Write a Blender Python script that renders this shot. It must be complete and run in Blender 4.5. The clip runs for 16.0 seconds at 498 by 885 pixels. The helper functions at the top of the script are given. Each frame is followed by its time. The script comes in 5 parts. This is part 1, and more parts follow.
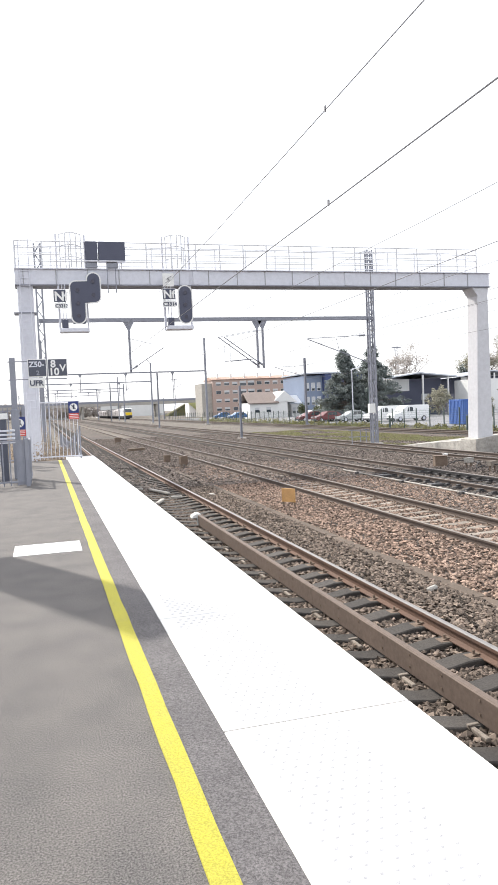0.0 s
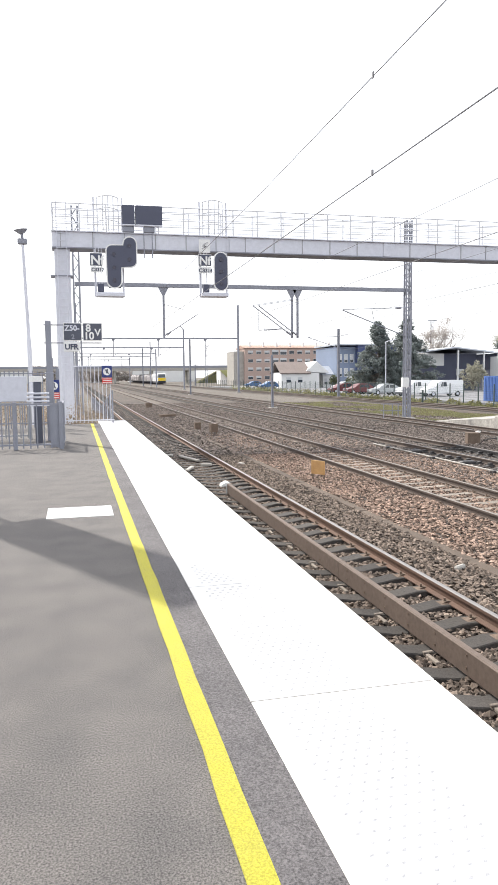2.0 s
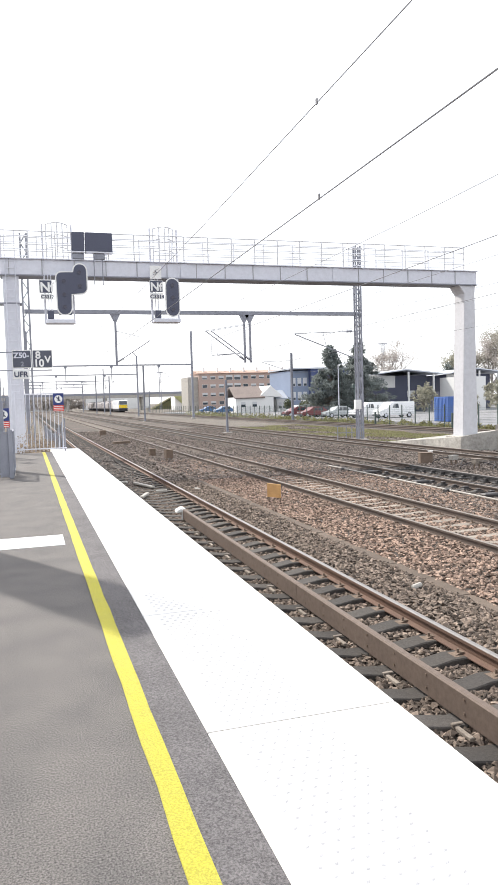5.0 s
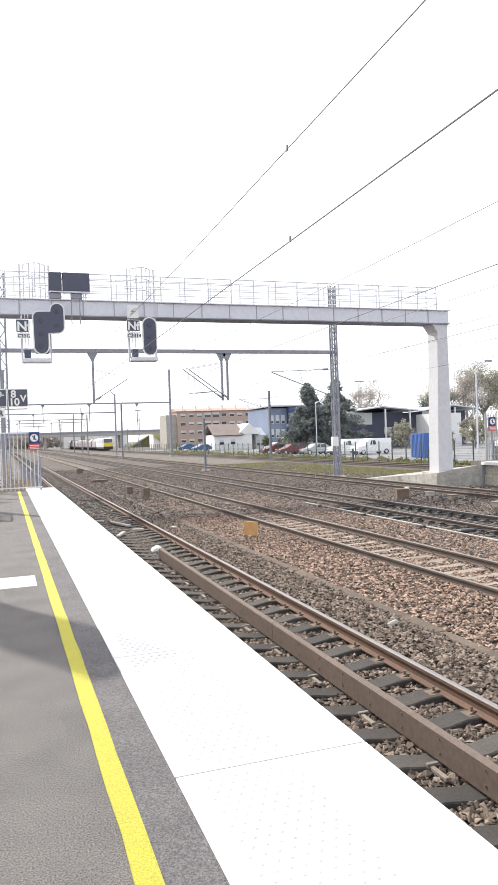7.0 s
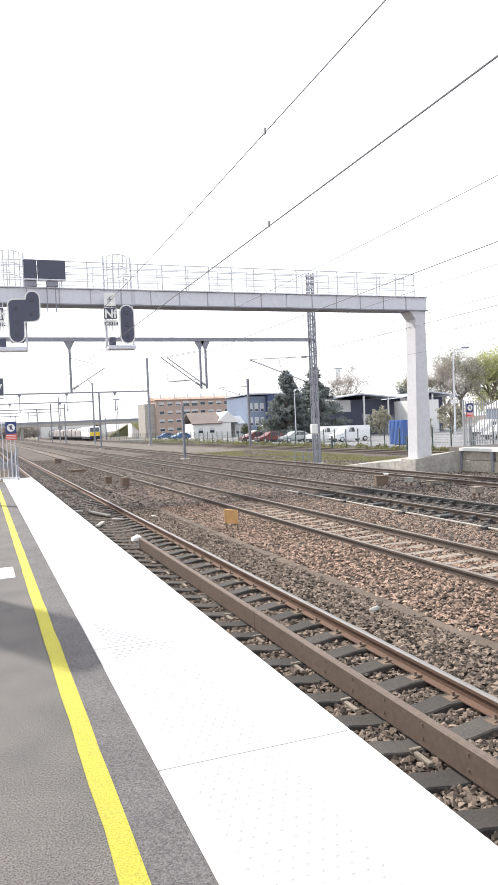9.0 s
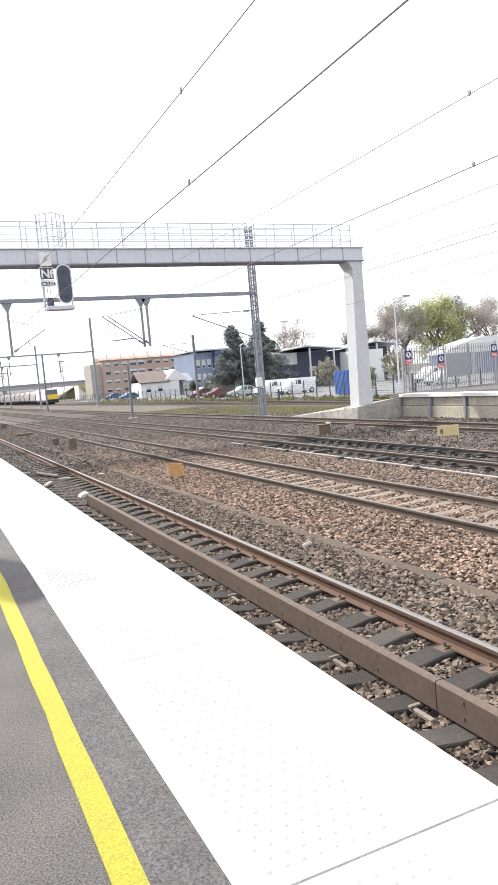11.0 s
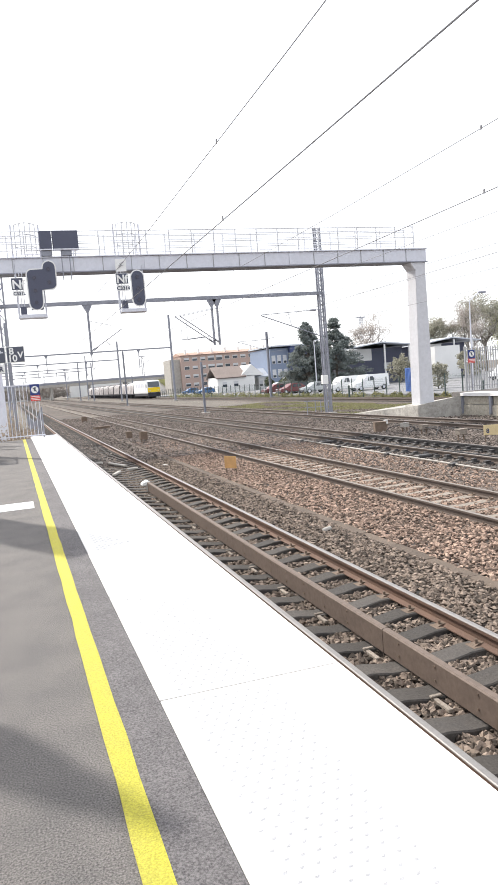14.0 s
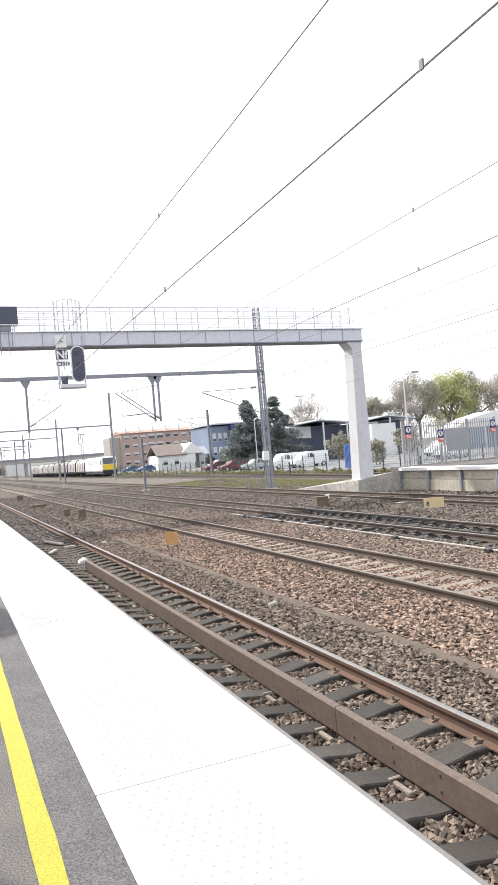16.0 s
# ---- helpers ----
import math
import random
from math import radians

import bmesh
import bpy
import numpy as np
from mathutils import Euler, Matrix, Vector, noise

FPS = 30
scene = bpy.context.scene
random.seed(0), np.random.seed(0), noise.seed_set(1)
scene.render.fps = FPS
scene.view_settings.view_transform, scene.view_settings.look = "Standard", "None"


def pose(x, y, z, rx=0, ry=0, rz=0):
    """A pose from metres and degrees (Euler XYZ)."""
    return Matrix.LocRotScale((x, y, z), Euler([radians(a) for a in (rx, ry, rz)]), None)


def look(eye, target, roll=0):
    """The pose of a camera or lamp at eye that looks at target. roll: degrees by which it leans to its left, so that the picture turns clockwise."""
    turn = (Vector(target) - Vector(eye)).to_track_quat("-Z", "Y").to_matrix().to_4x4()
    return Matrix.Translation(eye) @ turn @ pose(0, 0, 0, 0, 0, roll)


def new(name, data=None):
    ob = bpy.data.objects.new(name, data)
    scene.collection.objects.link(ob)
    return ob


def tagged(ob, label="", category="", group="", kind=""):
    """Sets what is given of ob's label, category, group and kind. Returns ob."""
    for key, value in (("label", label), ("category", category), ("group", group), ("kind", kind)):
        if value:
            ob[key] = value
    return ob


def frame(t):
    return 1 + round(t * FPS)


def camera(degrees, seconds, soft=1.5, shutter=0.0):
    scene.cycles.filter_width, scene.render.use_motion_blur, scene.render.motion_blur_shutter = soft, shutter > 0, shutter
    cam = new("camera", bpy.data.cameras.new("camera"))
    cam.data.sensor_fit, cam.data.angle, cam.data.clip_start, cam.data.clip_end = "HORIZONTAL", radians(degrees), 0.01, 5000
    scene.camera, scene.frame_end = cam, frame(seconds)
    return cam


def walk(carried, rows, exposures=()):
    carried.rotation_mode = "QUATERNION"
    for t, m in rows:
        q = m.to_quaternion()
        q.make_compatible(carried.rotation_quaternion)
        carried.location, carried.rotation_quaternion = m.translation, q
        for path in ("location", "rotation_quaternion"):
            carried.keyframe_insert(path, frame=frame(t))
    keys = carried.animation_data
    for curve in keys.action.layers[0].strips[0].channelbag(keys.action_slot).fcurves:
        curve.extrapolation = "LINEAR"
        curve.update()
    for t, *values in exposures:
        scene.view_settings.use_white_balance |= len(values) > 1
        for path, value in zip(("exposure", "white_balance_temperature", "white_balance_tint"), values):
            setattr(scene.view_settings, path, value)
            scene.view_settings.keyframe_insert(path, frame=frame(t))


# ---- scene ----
cam = camera(38.3, 16.0)
PATH = [
    (0, (-1.854, 0.71, 1.653), (-1.305, 2.63, 1.553), -2.5),
    (0.5, (-1.858, 0.811, 1.643), (-1.358, 2.736, 1.434), -2.6),
    (1, (-1.857, 0.841, 1.633), (-1.278, 2.75, 1.483), -0.1),
    (1.5, (-1.841, 0.801, 1.641), (-1.242, 2.704, 1.507), -4.1),
    (2, (-1.89, 0.718, 1.687), (-1.424, 2.654, 1.503), -0.6),
    (2.5, (-1.889, 0.887, 1.644), (-1.389, 2.819, 1.518), 3.9),
    (3, (-1.864, 0.914, 1.649), (-1.352, 2.836, 1.442), 1.2),
    (3.5, (-1.88, 0.793, 1.68), (-1.391, 2.722, 1.483), 0.9),
    (4, (-1.882, 0.824, 1.629), (-1.352, 2.747, 1.482), 1.8),
    (4.5, (-1.868, 0.826, 1.637), (-1.318, 2.739, 1.447), 2.0),
    (5, (-1.845, 0.785, 1.659), (-1.258, 2.693, 1.542), -1.7),
    (5.2, (-1.824, 0.856, 1.63), (-1.2, 2.75, 1.482), 1.0),
    (7.3, (-1.794, 0.736, 1.667), (-1.145, 2.628, 1.66), -2.2),
    (7.5, (-1.831, 0.801, 1.639), (-1.145, 2.678, 1.566), 0.4),
    (8, (-1.825, 0.873, 1.626), (-1.105, 2.737, 1.53), 2.5),
    (8.5, (-1.762, 0.999, 1.602), (-1.048, 2.865, 1.526), -4.1),
    (9, (-1.783, 0.816, 1.658), (-1.082, 2.689, 1.608), -2.5),
    (9.5, (-1.754, 0.842, 1.618), (-1.031, 2.706, 1.559), -0.7),
    (10, (-1.752, 0.771, 1.572), (-0.965, 2.609, 1.513), -4.5),
    (10.2, (-1.735, 0.737, 1.555), (-0.924, 2.557, 1.385), -7.0),
    (12.3, (-1.848, -1.15, 1.645), (-1.019, 0.661, 1.469), -0.8),
    (12.5, (-1.854, -1.297, 1.653), (-1.079, 0.534, 1.437), -2.4),
    (13, (-1.72, -1.416, 1.648), (-1.018, 0.452, 1.517), -5.0),
    (13.5, (-1.612, -1.447, 1.604), (-0.988, 0.448, 1.464), -4.3),
    (13.7, (-1.633, -1.506, 1.62), (-0.969, 0.379, 1.538), -3.1),
    (14, (-1.637, -1.593, 1.673), (-1.023, 0.302, 1.496), -4.6),
    (14.5, (-1.627, -1.617, 1.694), (-0.978, 0.269, 1.54), -6.2),
    (15, (-1.649, -1.414, 1.611), (-1.007, 0.474, 1.461), -1.6),
    (15.4, (-1.665, -1.494, 1.678), (-1.005, 0.389, 1.542), -2.4),
    (15.5, (-1.657, -1.504, 1.682), (-0.883, 0.323, 1.432), -0.4),
    (16, (-1.601, -1.358, 1.555), (-0.814, 0.481, 1.581), -4.8),
]
walk(cam, [(t, look(eye, target, roll)) for t, eye, target, roll in PATH])

# ---- light ----
SUN = Vector((-0.47, 0.88, 0.0)).normalized()      # where the sun stands, seen from above
ELEV = radians(44)
world = bpy.data.worlds.new("sky")
scene.world = world
world.use_nodes = True
wn = world.node_tree.nodes
wl = world.node_tree.links
sky = wn.new("ShaderNodeTexSky")
sky.sky_type = "NISHITA"
sky.sun_disc = False
sky.sun_elevation = ELEV
sky.sun_rotation = math.atan2(SUN.x, SUN.y)
sky.air_density, sky.dust_density, sky.ozone_density = 1.0, 4.0, 1.0
haze = wn.new("ShaderNodeMixRGB")                  # thin bright cloud over the whole sky
haze.inputs[0].default_value = 0.72
haze.inputs[2].default_value = (10.0, 10.2, 10.6, 1)
wl.new(sky.outputs[0], haze.inputs[1])
wl.new(haze.outputs[0], wn["Background"].inputs[0])
wn["Background"].inputs[1].default_value = 0.106
sun_data = bpy.data.lights.new("sun", "SUN")
sun_data.energy, sun_data.angle, sun_data.color = 3.3, radians(1.2), (1.0, 0.95, 0.87)
sun = new("sun", sun_data)
sun.matrix_world = look((SUN.x * 50, SUN.y * 50, 50 * math.tan(ELEV)), (0, 0, 0))
scene.view_settings.exposure = 0.75


# ---- materials ----
def mat(name, col, rough=0.8, metal=0.0, var=0.25, scale=4.0, fine=60.0, bump=0.2, col2=None, island=0.0, obrand=0.0, spec=0.4, leaf=False, crisp=0.2):
    """Two scales of colour variation, bump, and variation from piece to piece."""
    m = bpy.data.materials.new(name)
    m.use_nodes = True
    n, l = m.node_tree.nodes, m.node_tree.links
    b = n["Principled BSDF"]
    b.inputs["Roughness"].default_value = rough
    b.inputs["Metallic"].default_value = metal
    b.inputs["Specular IOR Level"].default_value = spec
    co = n.new("ShaderNodeTexCoord")
    geo = n.new("ShaderNodeNewGeometry")
    big = n.new("ShaderNodeTexNoise")
    big.inputs["Scale"].default_value = scale
    big.inputs["Detail"].default_value = 5
    small = n.new("ShaderNodeTexNoise")
    small.inputs["Scale"].default_value = fine
    small.inputs["Detail"].default_value = 5
    small.inputs["Roughness"].default_value = 0.68
    l.new(geo.outputs["Position"], big.inputs["Vector"])
    l.new(geo.outputs["Position"], small.inputs["Vector"])
    col2 = col2 or tuple(c * 0.55 for c in col)
    ramp = n.new("ShaderNodeMapRange")
    ramp.inputs["From Min"].default_value, ramp.inputs["From Max"].default_value = 0.35, 0.68
    l.new(big.outputs["Fac"], ramp.inputs["Value"])
    mix = n.new("ShaderNodeMixRGB")
    mix.inputs[1].default_value, mix.inputs[2].default_value = (*col, 1), (*col2, 1)
    k = n.new("ShaderNodeMath")
    k.operation = "MULTIPLY"
    k.inputs[1].default_value = min(1, var * 1.6)
    l.new(ramp.outputs[0], k.inputs[0])
    l.new(k.outputs[0], mix.inputs[0])
    val = n.new("ShaderNodeMapRange")
    val.inputs["From Min"].default_value, val.inputs["From Max"].default_value = 0.5 - crisp, 0.5 + crisp
    val.inputs["To Min"].default_value, val.inputs["To Max"].default_value = 1 - var, 1 + var
    l.new(small.outputs["Fac"], val.inputs["Value"])
    hsv = n.new("ShaderNodeHueSaturation")
    l.new(mix.outputs[0], hsv.inputs["Color"])
    out = val.outputs[0]
    for amount, sock in ((island, geo.outputs["Random Per Island"]), (obrand, n.new("ShaderNodeObjectInfo").outputs["Random"])):
        if amount:
            r = n.new("ShaderNodeMapRange")
            r.inputs["To Min"].default_value, r.inputs["To Max"].default_value = 1 - amount, 1 + amount
            l.new(sock, r.inputs["Value"])
            mu = n.new("ShaderNodeMath")
            mu.operation = "MULTIPLY"
            l.new(out, mu.inputs[0])
            l.new(r.outputs[0], mu.inputs[1])
            out = mu.outputs[0]
    l.new(out, hsv.inputs["Value"])
    l.new(hsv.outputs[0], b.inputs["Base Color"])
    if leaf:                                       # thin leaves let light through
        tr = n.new("ShaderNodeBsdfTranslucent")
        l.new(hsv.outputs[0], tr.inputs["Color"])
        mx = n.new("ShaderNodeMixShader")
        mx.inputs[0].default_value = 0.45
        l.new(b.outputs[0], mx.inputs[1])
        l.new(tr.outputs[0], mx.inputs[2])
        l.new(mx.outputs[0], n["Material Output"].inputs["Surface"])
    if bump:
        bp = n.new("ShaderNodeBump")
        bp.inputs["Strength"].default_value = bump
        bp.inputs["Distance"].default_value = 0.02
        l.new(small.outputs["Fac"], bp.inputs["Height"])
        l.new(bp.outputs[0], b.inputs["Normal"])
    return m


M = dict(
    asphalt=mat("asphalt", (0.153, 0.142, 0.135), 0.9, var=0.68, scale=2.6, fine=115, bump=0.65, col2=(0.120, 0.113, 0.110), crisp=0.15),
    asphalt_new=mat("asphalt_smooth", (0.130, 0.122, 0.125), 0.85, var=0.6, scale=3, fine=105, bump=0.6, col2=(0.104, 0.098, 0.101), crisp=0.15),
    yellow=mat("yellow_paint", (0.475, 0.435, 0.045), 0.7, var=0.28, scale=6, fine=110, bump=0.7, col2=(0.39, 0.355, 0.06), crisp=0.15),
    white_slab=mat("white_slab", (0.74, 0.73, 0.725), 0.7, var=0.06, scale=2, fine=90, bump=0.12, col2=(0.66, 0.645, 0.635)),
    # studs greyer than the slabs: shade on the dome sides painted in
    white_stud=mat("shade_grey_stud", (0.64, 0.63, 0.625), 0.7, var=0.12, scale=1.1, fine=60, bump=0.1, col2=(0.40, 0.39, 0.385)),
    white_paint=mat("white_paint", (0.78, 0.78, 0.77), 0.6, var=0.1, scale=6),
    joint=mat("joint_grout", (0.20, 0.19, 0.185), 0.9),
    concrete=mat("concrete", (0.42, 0.40, 0.37), 0.9, var=0.25, scale=1.6, fine=40, bump=0.3, col2=(0.24, 0.22, 0.19)),
    concrete_light=mat("pale_painted_steel", (0.56, 0.56, 0.59), 0.8, var=0.08, scale=1.0, fine=6, bump=0.03, col2=(0.47, 0.47, 0.49)),
    panel_stone=mat("stained_concrete_panel", (0.44, 0.405, 0.34), 0.9, var=0.3, scale=1.0, fine=8, bump=0.15, col2=(0.25, 0.225, 0.19), obrand=0.12),
    galv=mat("galvanised_steel", (0.62, 0.63, 0.69), 0.65, 0.05, var=0.07, scale=0.8, fine=6, bump=0.0, col2=(0.53, 0.54, 0.60)),
    # weathered steel paled and blued: haze over the far masts put into colour
    galv_dark=mat("hazed_weathered_steel", (0.27, 0.28, 0.325), 0.6, 0.2, var=0.18, scale=3, fine=40, bump=0.05),
    rail_side=mat("rusty_rail", (0.132, 0.078, 0.056), 0.8, 0.1, var=0.3, scale=2.5, fine=70, bump=0.25, col2=(0.088, 0.060, 0.048)),
    rail_dark=mat("old_rail_steel", (0.098, 0.074, 0.062), 0.8, 0.1, var=0.3, scale=2.5, fine=70, bump=0.25, col2=(0.070, 0.056, 0.049)),
    rail_top=mat("polished_rail", (0.27, 0.255, 0.245), 0.45, 0.6, var=0.12, scale=6, fine=40, bump=0.03),
    rail_dull=mat("dull_rail_top", (0.20, 0.178, 0.163), 0.6, 0.3, var=0.18, scale=5, fine=40, bump=0.05),
    handrail=mat("pale_handrail", (0.62, 0.63, 0.66), 0.6, 0.0, var=0.06, scale=2, bump=0),
    fence_grey=mat("grey_fence_paint", (0.33, 0.335, 0.35), 0.6, 0.05, var=0.08, scale=2, bump=0),
    stained=mat("stained_rough_concrete", (0.42, 0.40, 0.37), 0.95, var=0.3, scale=0.9, fine=5, bump=0.2, col2=(0.23, 0.215, 0.195)),
    beam=mat("brown_steel_beam", (0.142, 0.107, 0.088), 0.7, 0.1, var=0.2, scale=1.2, fine=18, bump=0.08, col2=(0.092, 0.070, 0.058)),
    sleeper=mat("tarred_sleeper", (0.058, 0.053, 0.050), 0.9, var=0.3, scale=3, fine=45, bump=0.5, col2=(0.085, 0.074, 0.064), obrand=0.25),
    sleeper_c=mat("concrete_sleeper", (0.255, 0.222, 0.19), 0.9, var=0.3, scale=4, fine=50, bump=0.3, col2=(0.17, 0.142, 0.118), obrand=0.2),
    stone_dark=mat("dusty_ballast", (0.178, 0.140, 0.113), 0.95, var=0.3, scale=0.9, fine=30, bump=0.4, col2=(0.112, 0.088, 0.072), island=0.8),
    stone_grey=mat("grey_ballast", (0.178, 0.147, 0.128), 0.95, var=0.3, scale=0.9, fine=30, bump=0.4, col2=(0.118, 0.099, 0.088), island=0.65),
    stone_red=mat("reddish_ballast", (0.282, 0.200, 0.155), 0.95, var=0.3, scale=0.8, fine=30, bump=0.4, col2=(0.205, 0.155, 0.125), island=0.75),
    bed=mat("ballast_bed", (0.098, 0.078, 0.066), 0.97, var=0.6, scale=0.35, fine=15, bump=1.0, col2=(0.066, 0.055, 0.048), crisp=0.10),
    soil=mat("gravelly_ground", (0.138, 0.120, 0.102), 0.97, var=0.6, scale=0.35, fine=5, bump=0.8, col2=(0.098, 0.087, 0.072), crisp=0.12),
    grass=mat("grass_blades", (0.215, 0.22, 0.11), 0.9, var=0.3, scale=0.4, fine=8, bump=0, col2=(0.27, 0.23, 0.13), island=0.4, leaf=True),
    road=mat("car_park_asphalt", (0.22, 0.22, 0.23), 0.9, var=0.15, scale=0.3, fine=10, bump=0.1),
    trough=mat("dirty_trough_lid", (0.122, 0.094, 0.074), 0.95, var=0.3, scale=2.5, fine=40, bump=0.3, obrand=0.12),
    # black lifted to slate blue: the veil of haze is in the colour
    black=mat("hazed_black_enamel", (0.072, 0.078, 0.118), 0.45, var=0.08, scale=2, bump=0),
    board=mat("dark_board", (0.085, 0.092, 0.122), 0.5, var=0.12, scale=3, bump=0),
    navy=mat("navy_enamel", (0.03, 0.045, 0.17), 0.45, var=0.1, bump=0),
    red=mat("red_enamel", (0.62, 0.055, 0.045), 0.5, var=0.1, bump=0),
    orange=mat("faded_orange_plate", (0.58, 0.34, 0.14), 0.7, var=0.18, scale=5, bump=0.1),
    cream=mat("cream_plate", (0.66, 0.53, 0.30), 0.7, var=0.12, scale=5, bump=0.05),
    rust=mat("rusty_box", (0.17, 0.125, 0.095), 0.85, var=0.3, scale=5, fine=60, bump=0.3),
    greasy=mat("greasy_switch_steel", (0.060, 0.057, 0.058), 0.5, 0.3, var=0.3, scale=5, fine=50, bump=0.3),
    wire=mat("overhead_wire", (0.20, 0.20, 0.215), 0.7, 0.1, var=0.05, bump=0),
    lens=mat("dark_lens", (0.055, 0.052, 0.075), 0.2, var=0.02, bump=0),
    # orange brick mixed paler and greyer to include the distance haze
    brick=mat("hazed_orange_brick", (0.43, 0.325, 0.285), 0.9, var=0.12, scale=0.25, fine=5, bump=0.1, col2=(0.38, 0.295, 0.26)),
    render_w=mat("white_render", (0.72, 0.72, 0.71), 0.9, var=0.08, scale=0.4, bump=0.05),
    # tile red greyed in the same way for haze
    roof_red=mat("hazed_red_roof_tile", (0.43, 0.29, 0.235), 0.85, var=0.2, scale=0.4, fine=6, bump=0.2),
    roof_brown=mat("brown_roof_tile", (0.25, 0.205, 0.185), 0.9, var=0.2, scale=0.6, fine=8, bump=0.2),
    blue_wall=mat("blue_cladding", (0.055, 0.075, 0.175), 0.6, var=0.1, scale=0.4, bump=0.05),
    slate_wall=mat("blue_grey_cladding", (0.20, 0.245, 0.34), 0.6, var=0.1, scale=0.4, bump=0.05),
    glass=mat("window_glass", (0.05, 0.06, 0.075), 0.12, var=0.1, scale=0.3, bump=0, spec=0.8),
    blind=mat("window_blind", (0.55, 0.56, 0.58), 0.7, var=0.1, bump=0),
    zinc=mat("zinc_roof", (0.50, 0.53, 0.58), 0.5, 0.3, var=0.1, scale=0.6, bump=0.05),
    dark_wall=mat("dark_blue_cladding", (0.085, 0.092, 0.135), 0.7, var=0.15, scale=0.4, bump=0.05),
    green_wire=mat("green_fence_wire", (0.06, 0.085, 0.08), 0.6, var=0.1, bump=0),
    container=mat("blue_container", (0.075, 0.15, 0.40), 0.5, var=0.12, scale=1, bump=0.05),
    car_white=mat("white_car_paint", (0.80, 0.81, 0.82), 0.25, var=0.03, bump=0, spec=0.6),
    car_grey=mat("silver_car_paint", (0.42, 0.45, 0.47), 0.3, 0.3, var=0.04, bump=0),
    car_red=mat("red_car_paint", (0.17, 0.045, 0.05), 0.3, var=0.04, bump=0),
    car_dark=mat("dark_car_paint", (0.04, 0.045, 0.055), 0.3, var=0.04, bump=0),
    car_blue=mat("blue_car_paint", (0.06, 0.14, 0.30), 0.3, var=0.04, bump=0),
    tyre=mat("tyre_rubber", (0.02, 0.02, 0.02), 0.9, var=0.1, bump=0),
    bark=mat("bark", (0.19, 0.165, 0.145), 0.95, var=0.25, scale=2, fine=20, bump=0.4),
    # twigs, needles and leaves of the far trees, paled to carry haze
    twig=mat("hazed_bare_twigs", (0.48, 0.44, 0.41), 0.95, var=0.2, scale=1, bump=0, island=0.2, leaf=True),
    pine=mat("hazed_pine_needles", (0.235, 0.265, 0.255), 0.9, var=0.3, scale=0.7, bump=0, island=0.5, leaf=True),
    spring=mat("hazed_spring_leaves", (0.48, 0.49, 0.26), 0.85, var=0.2, scale=0.6, bump=0, island=0.35, leaf=True),
    olive=mat("hazed_budding_leaves", (0.38, 0.37, 0.30), 0.9, var=0.2, scale=0.6, bump=0, island=0.35, leaf=True),
    hedge=mat("hedge_leaves", (0.12, 0.135, 0.08), 0.9, var=0.3, scale=0.8, bump=0, island=0.4, leaf=True),
    brush=mat("dry_brush", (0.30, 0.245, 0.19), 0.95, var=0.25, scale=1, bump=0, island=0.35, leaf=True),
    loco_white=mat("loco_white_paint", (0.78, 0.79, 0.80), 0.4, var=0.08, scale=0.5, bump=0),
    loco_yellow=mat("loco_yellow_paint", (0.85, 0.60, 0.02), 0.4, var=0.05, bump=0),
    loco_dark=mat("underframe_grey", (0.045, 0.045, 0.055), 0.7, var=0.2, scale=1, bump=0.1),
    hood=mat("grey_wagon_hood", (0.44, 0.41, 0.41), 0.6, var=0.2, scale=0.5, fine=6, bump=0.1, obrand=0.2),
    tent=mat("pale_canopy", (0.70, 0.69, 0.68), 0.8, var=0.06, scale=0.3, bump=0),
)


# ---- mesh helpers ----
def bm_new():
    return bmesh.new()


def box(bm, x0, x1, y0, y1, z0, z1, bev=0.0, seg=1):
    r = bmesh.ops.create_cube(bm, size=1.0, matrix=Matrix.LocRotScale(((x0 + x1) / 2, (y0 + y1) / 2, (z0 + z1) / 2), None, (abs(x1 - x0), abs(y1 - y0), abs(z1 - z0))))
    if bev:
        edges = list({e for v in r["verts"] for e in v.link_edges})
        bmesh.ops.bevel(bm, geom=edges, offset=bev, segments=seg, affect="EDGES")
    return bm


def bar(bm, p, q, r, n=6, r2=None):
    """A round bar from p to q."""
    p, q = Vector(p), Vector(q)
    d = q - p
    m = Matrix.Translation((p + q) / 2) @ d.to_track_quat("Z", "Y").to_matrix().to_4x4()
    bmesh.ops.create_cone(bm, cap_ends=True, segments=n, radius1=r, radius2=r if r2 is None else r2, depth=d.length, matrix=m)
    return bm


def tube(bm, pts, r, n=5):
    """One joined tube through the points."""
    rings = []
    for i, p in enumerate(pts):
        d = (Vector(pts[min(i + 1, len(pts) - 1)]) - Vector(pts[max(i - 1, 0)])).normalized()
        u = d.orthogonal().normalized() if abs(d.y) < 0.5 else Vector((1, 0, 0)).cross(d).normalized()
        w = d.cross(u)
        rings.append([bm.verts.new(Vector(p) + r * (u * math.cos(6.2832 * k / n) + w * math.sin(6.2832 * k / n))) for k in range(n)])
    for a, c in zip(rings, rings[1:]):
        for k in range(n):
            bm.faces.new((a[k], a[(k + 1) % n], c[(k + 1) % n], c[k]))
    bm.faces.new(rings[0][::-1])
    bm.faces.new(rings[-1])
    return bm


def beam_sq(bm, p, q, w, h):
    """A square bar from p to q."""
    p, q = Vector(p), Vector(q)
    d = q - p
    m = Matrix.Translation((p + q) / 2) @ d.to_track_quat("Z", "Y").to_matrix().to_4x4() @ Matrix.Diagonal((w, h, d.length, 1))
    bmesh.ops.create_cube(bm, size=1.0, matrix=m)
    return bm


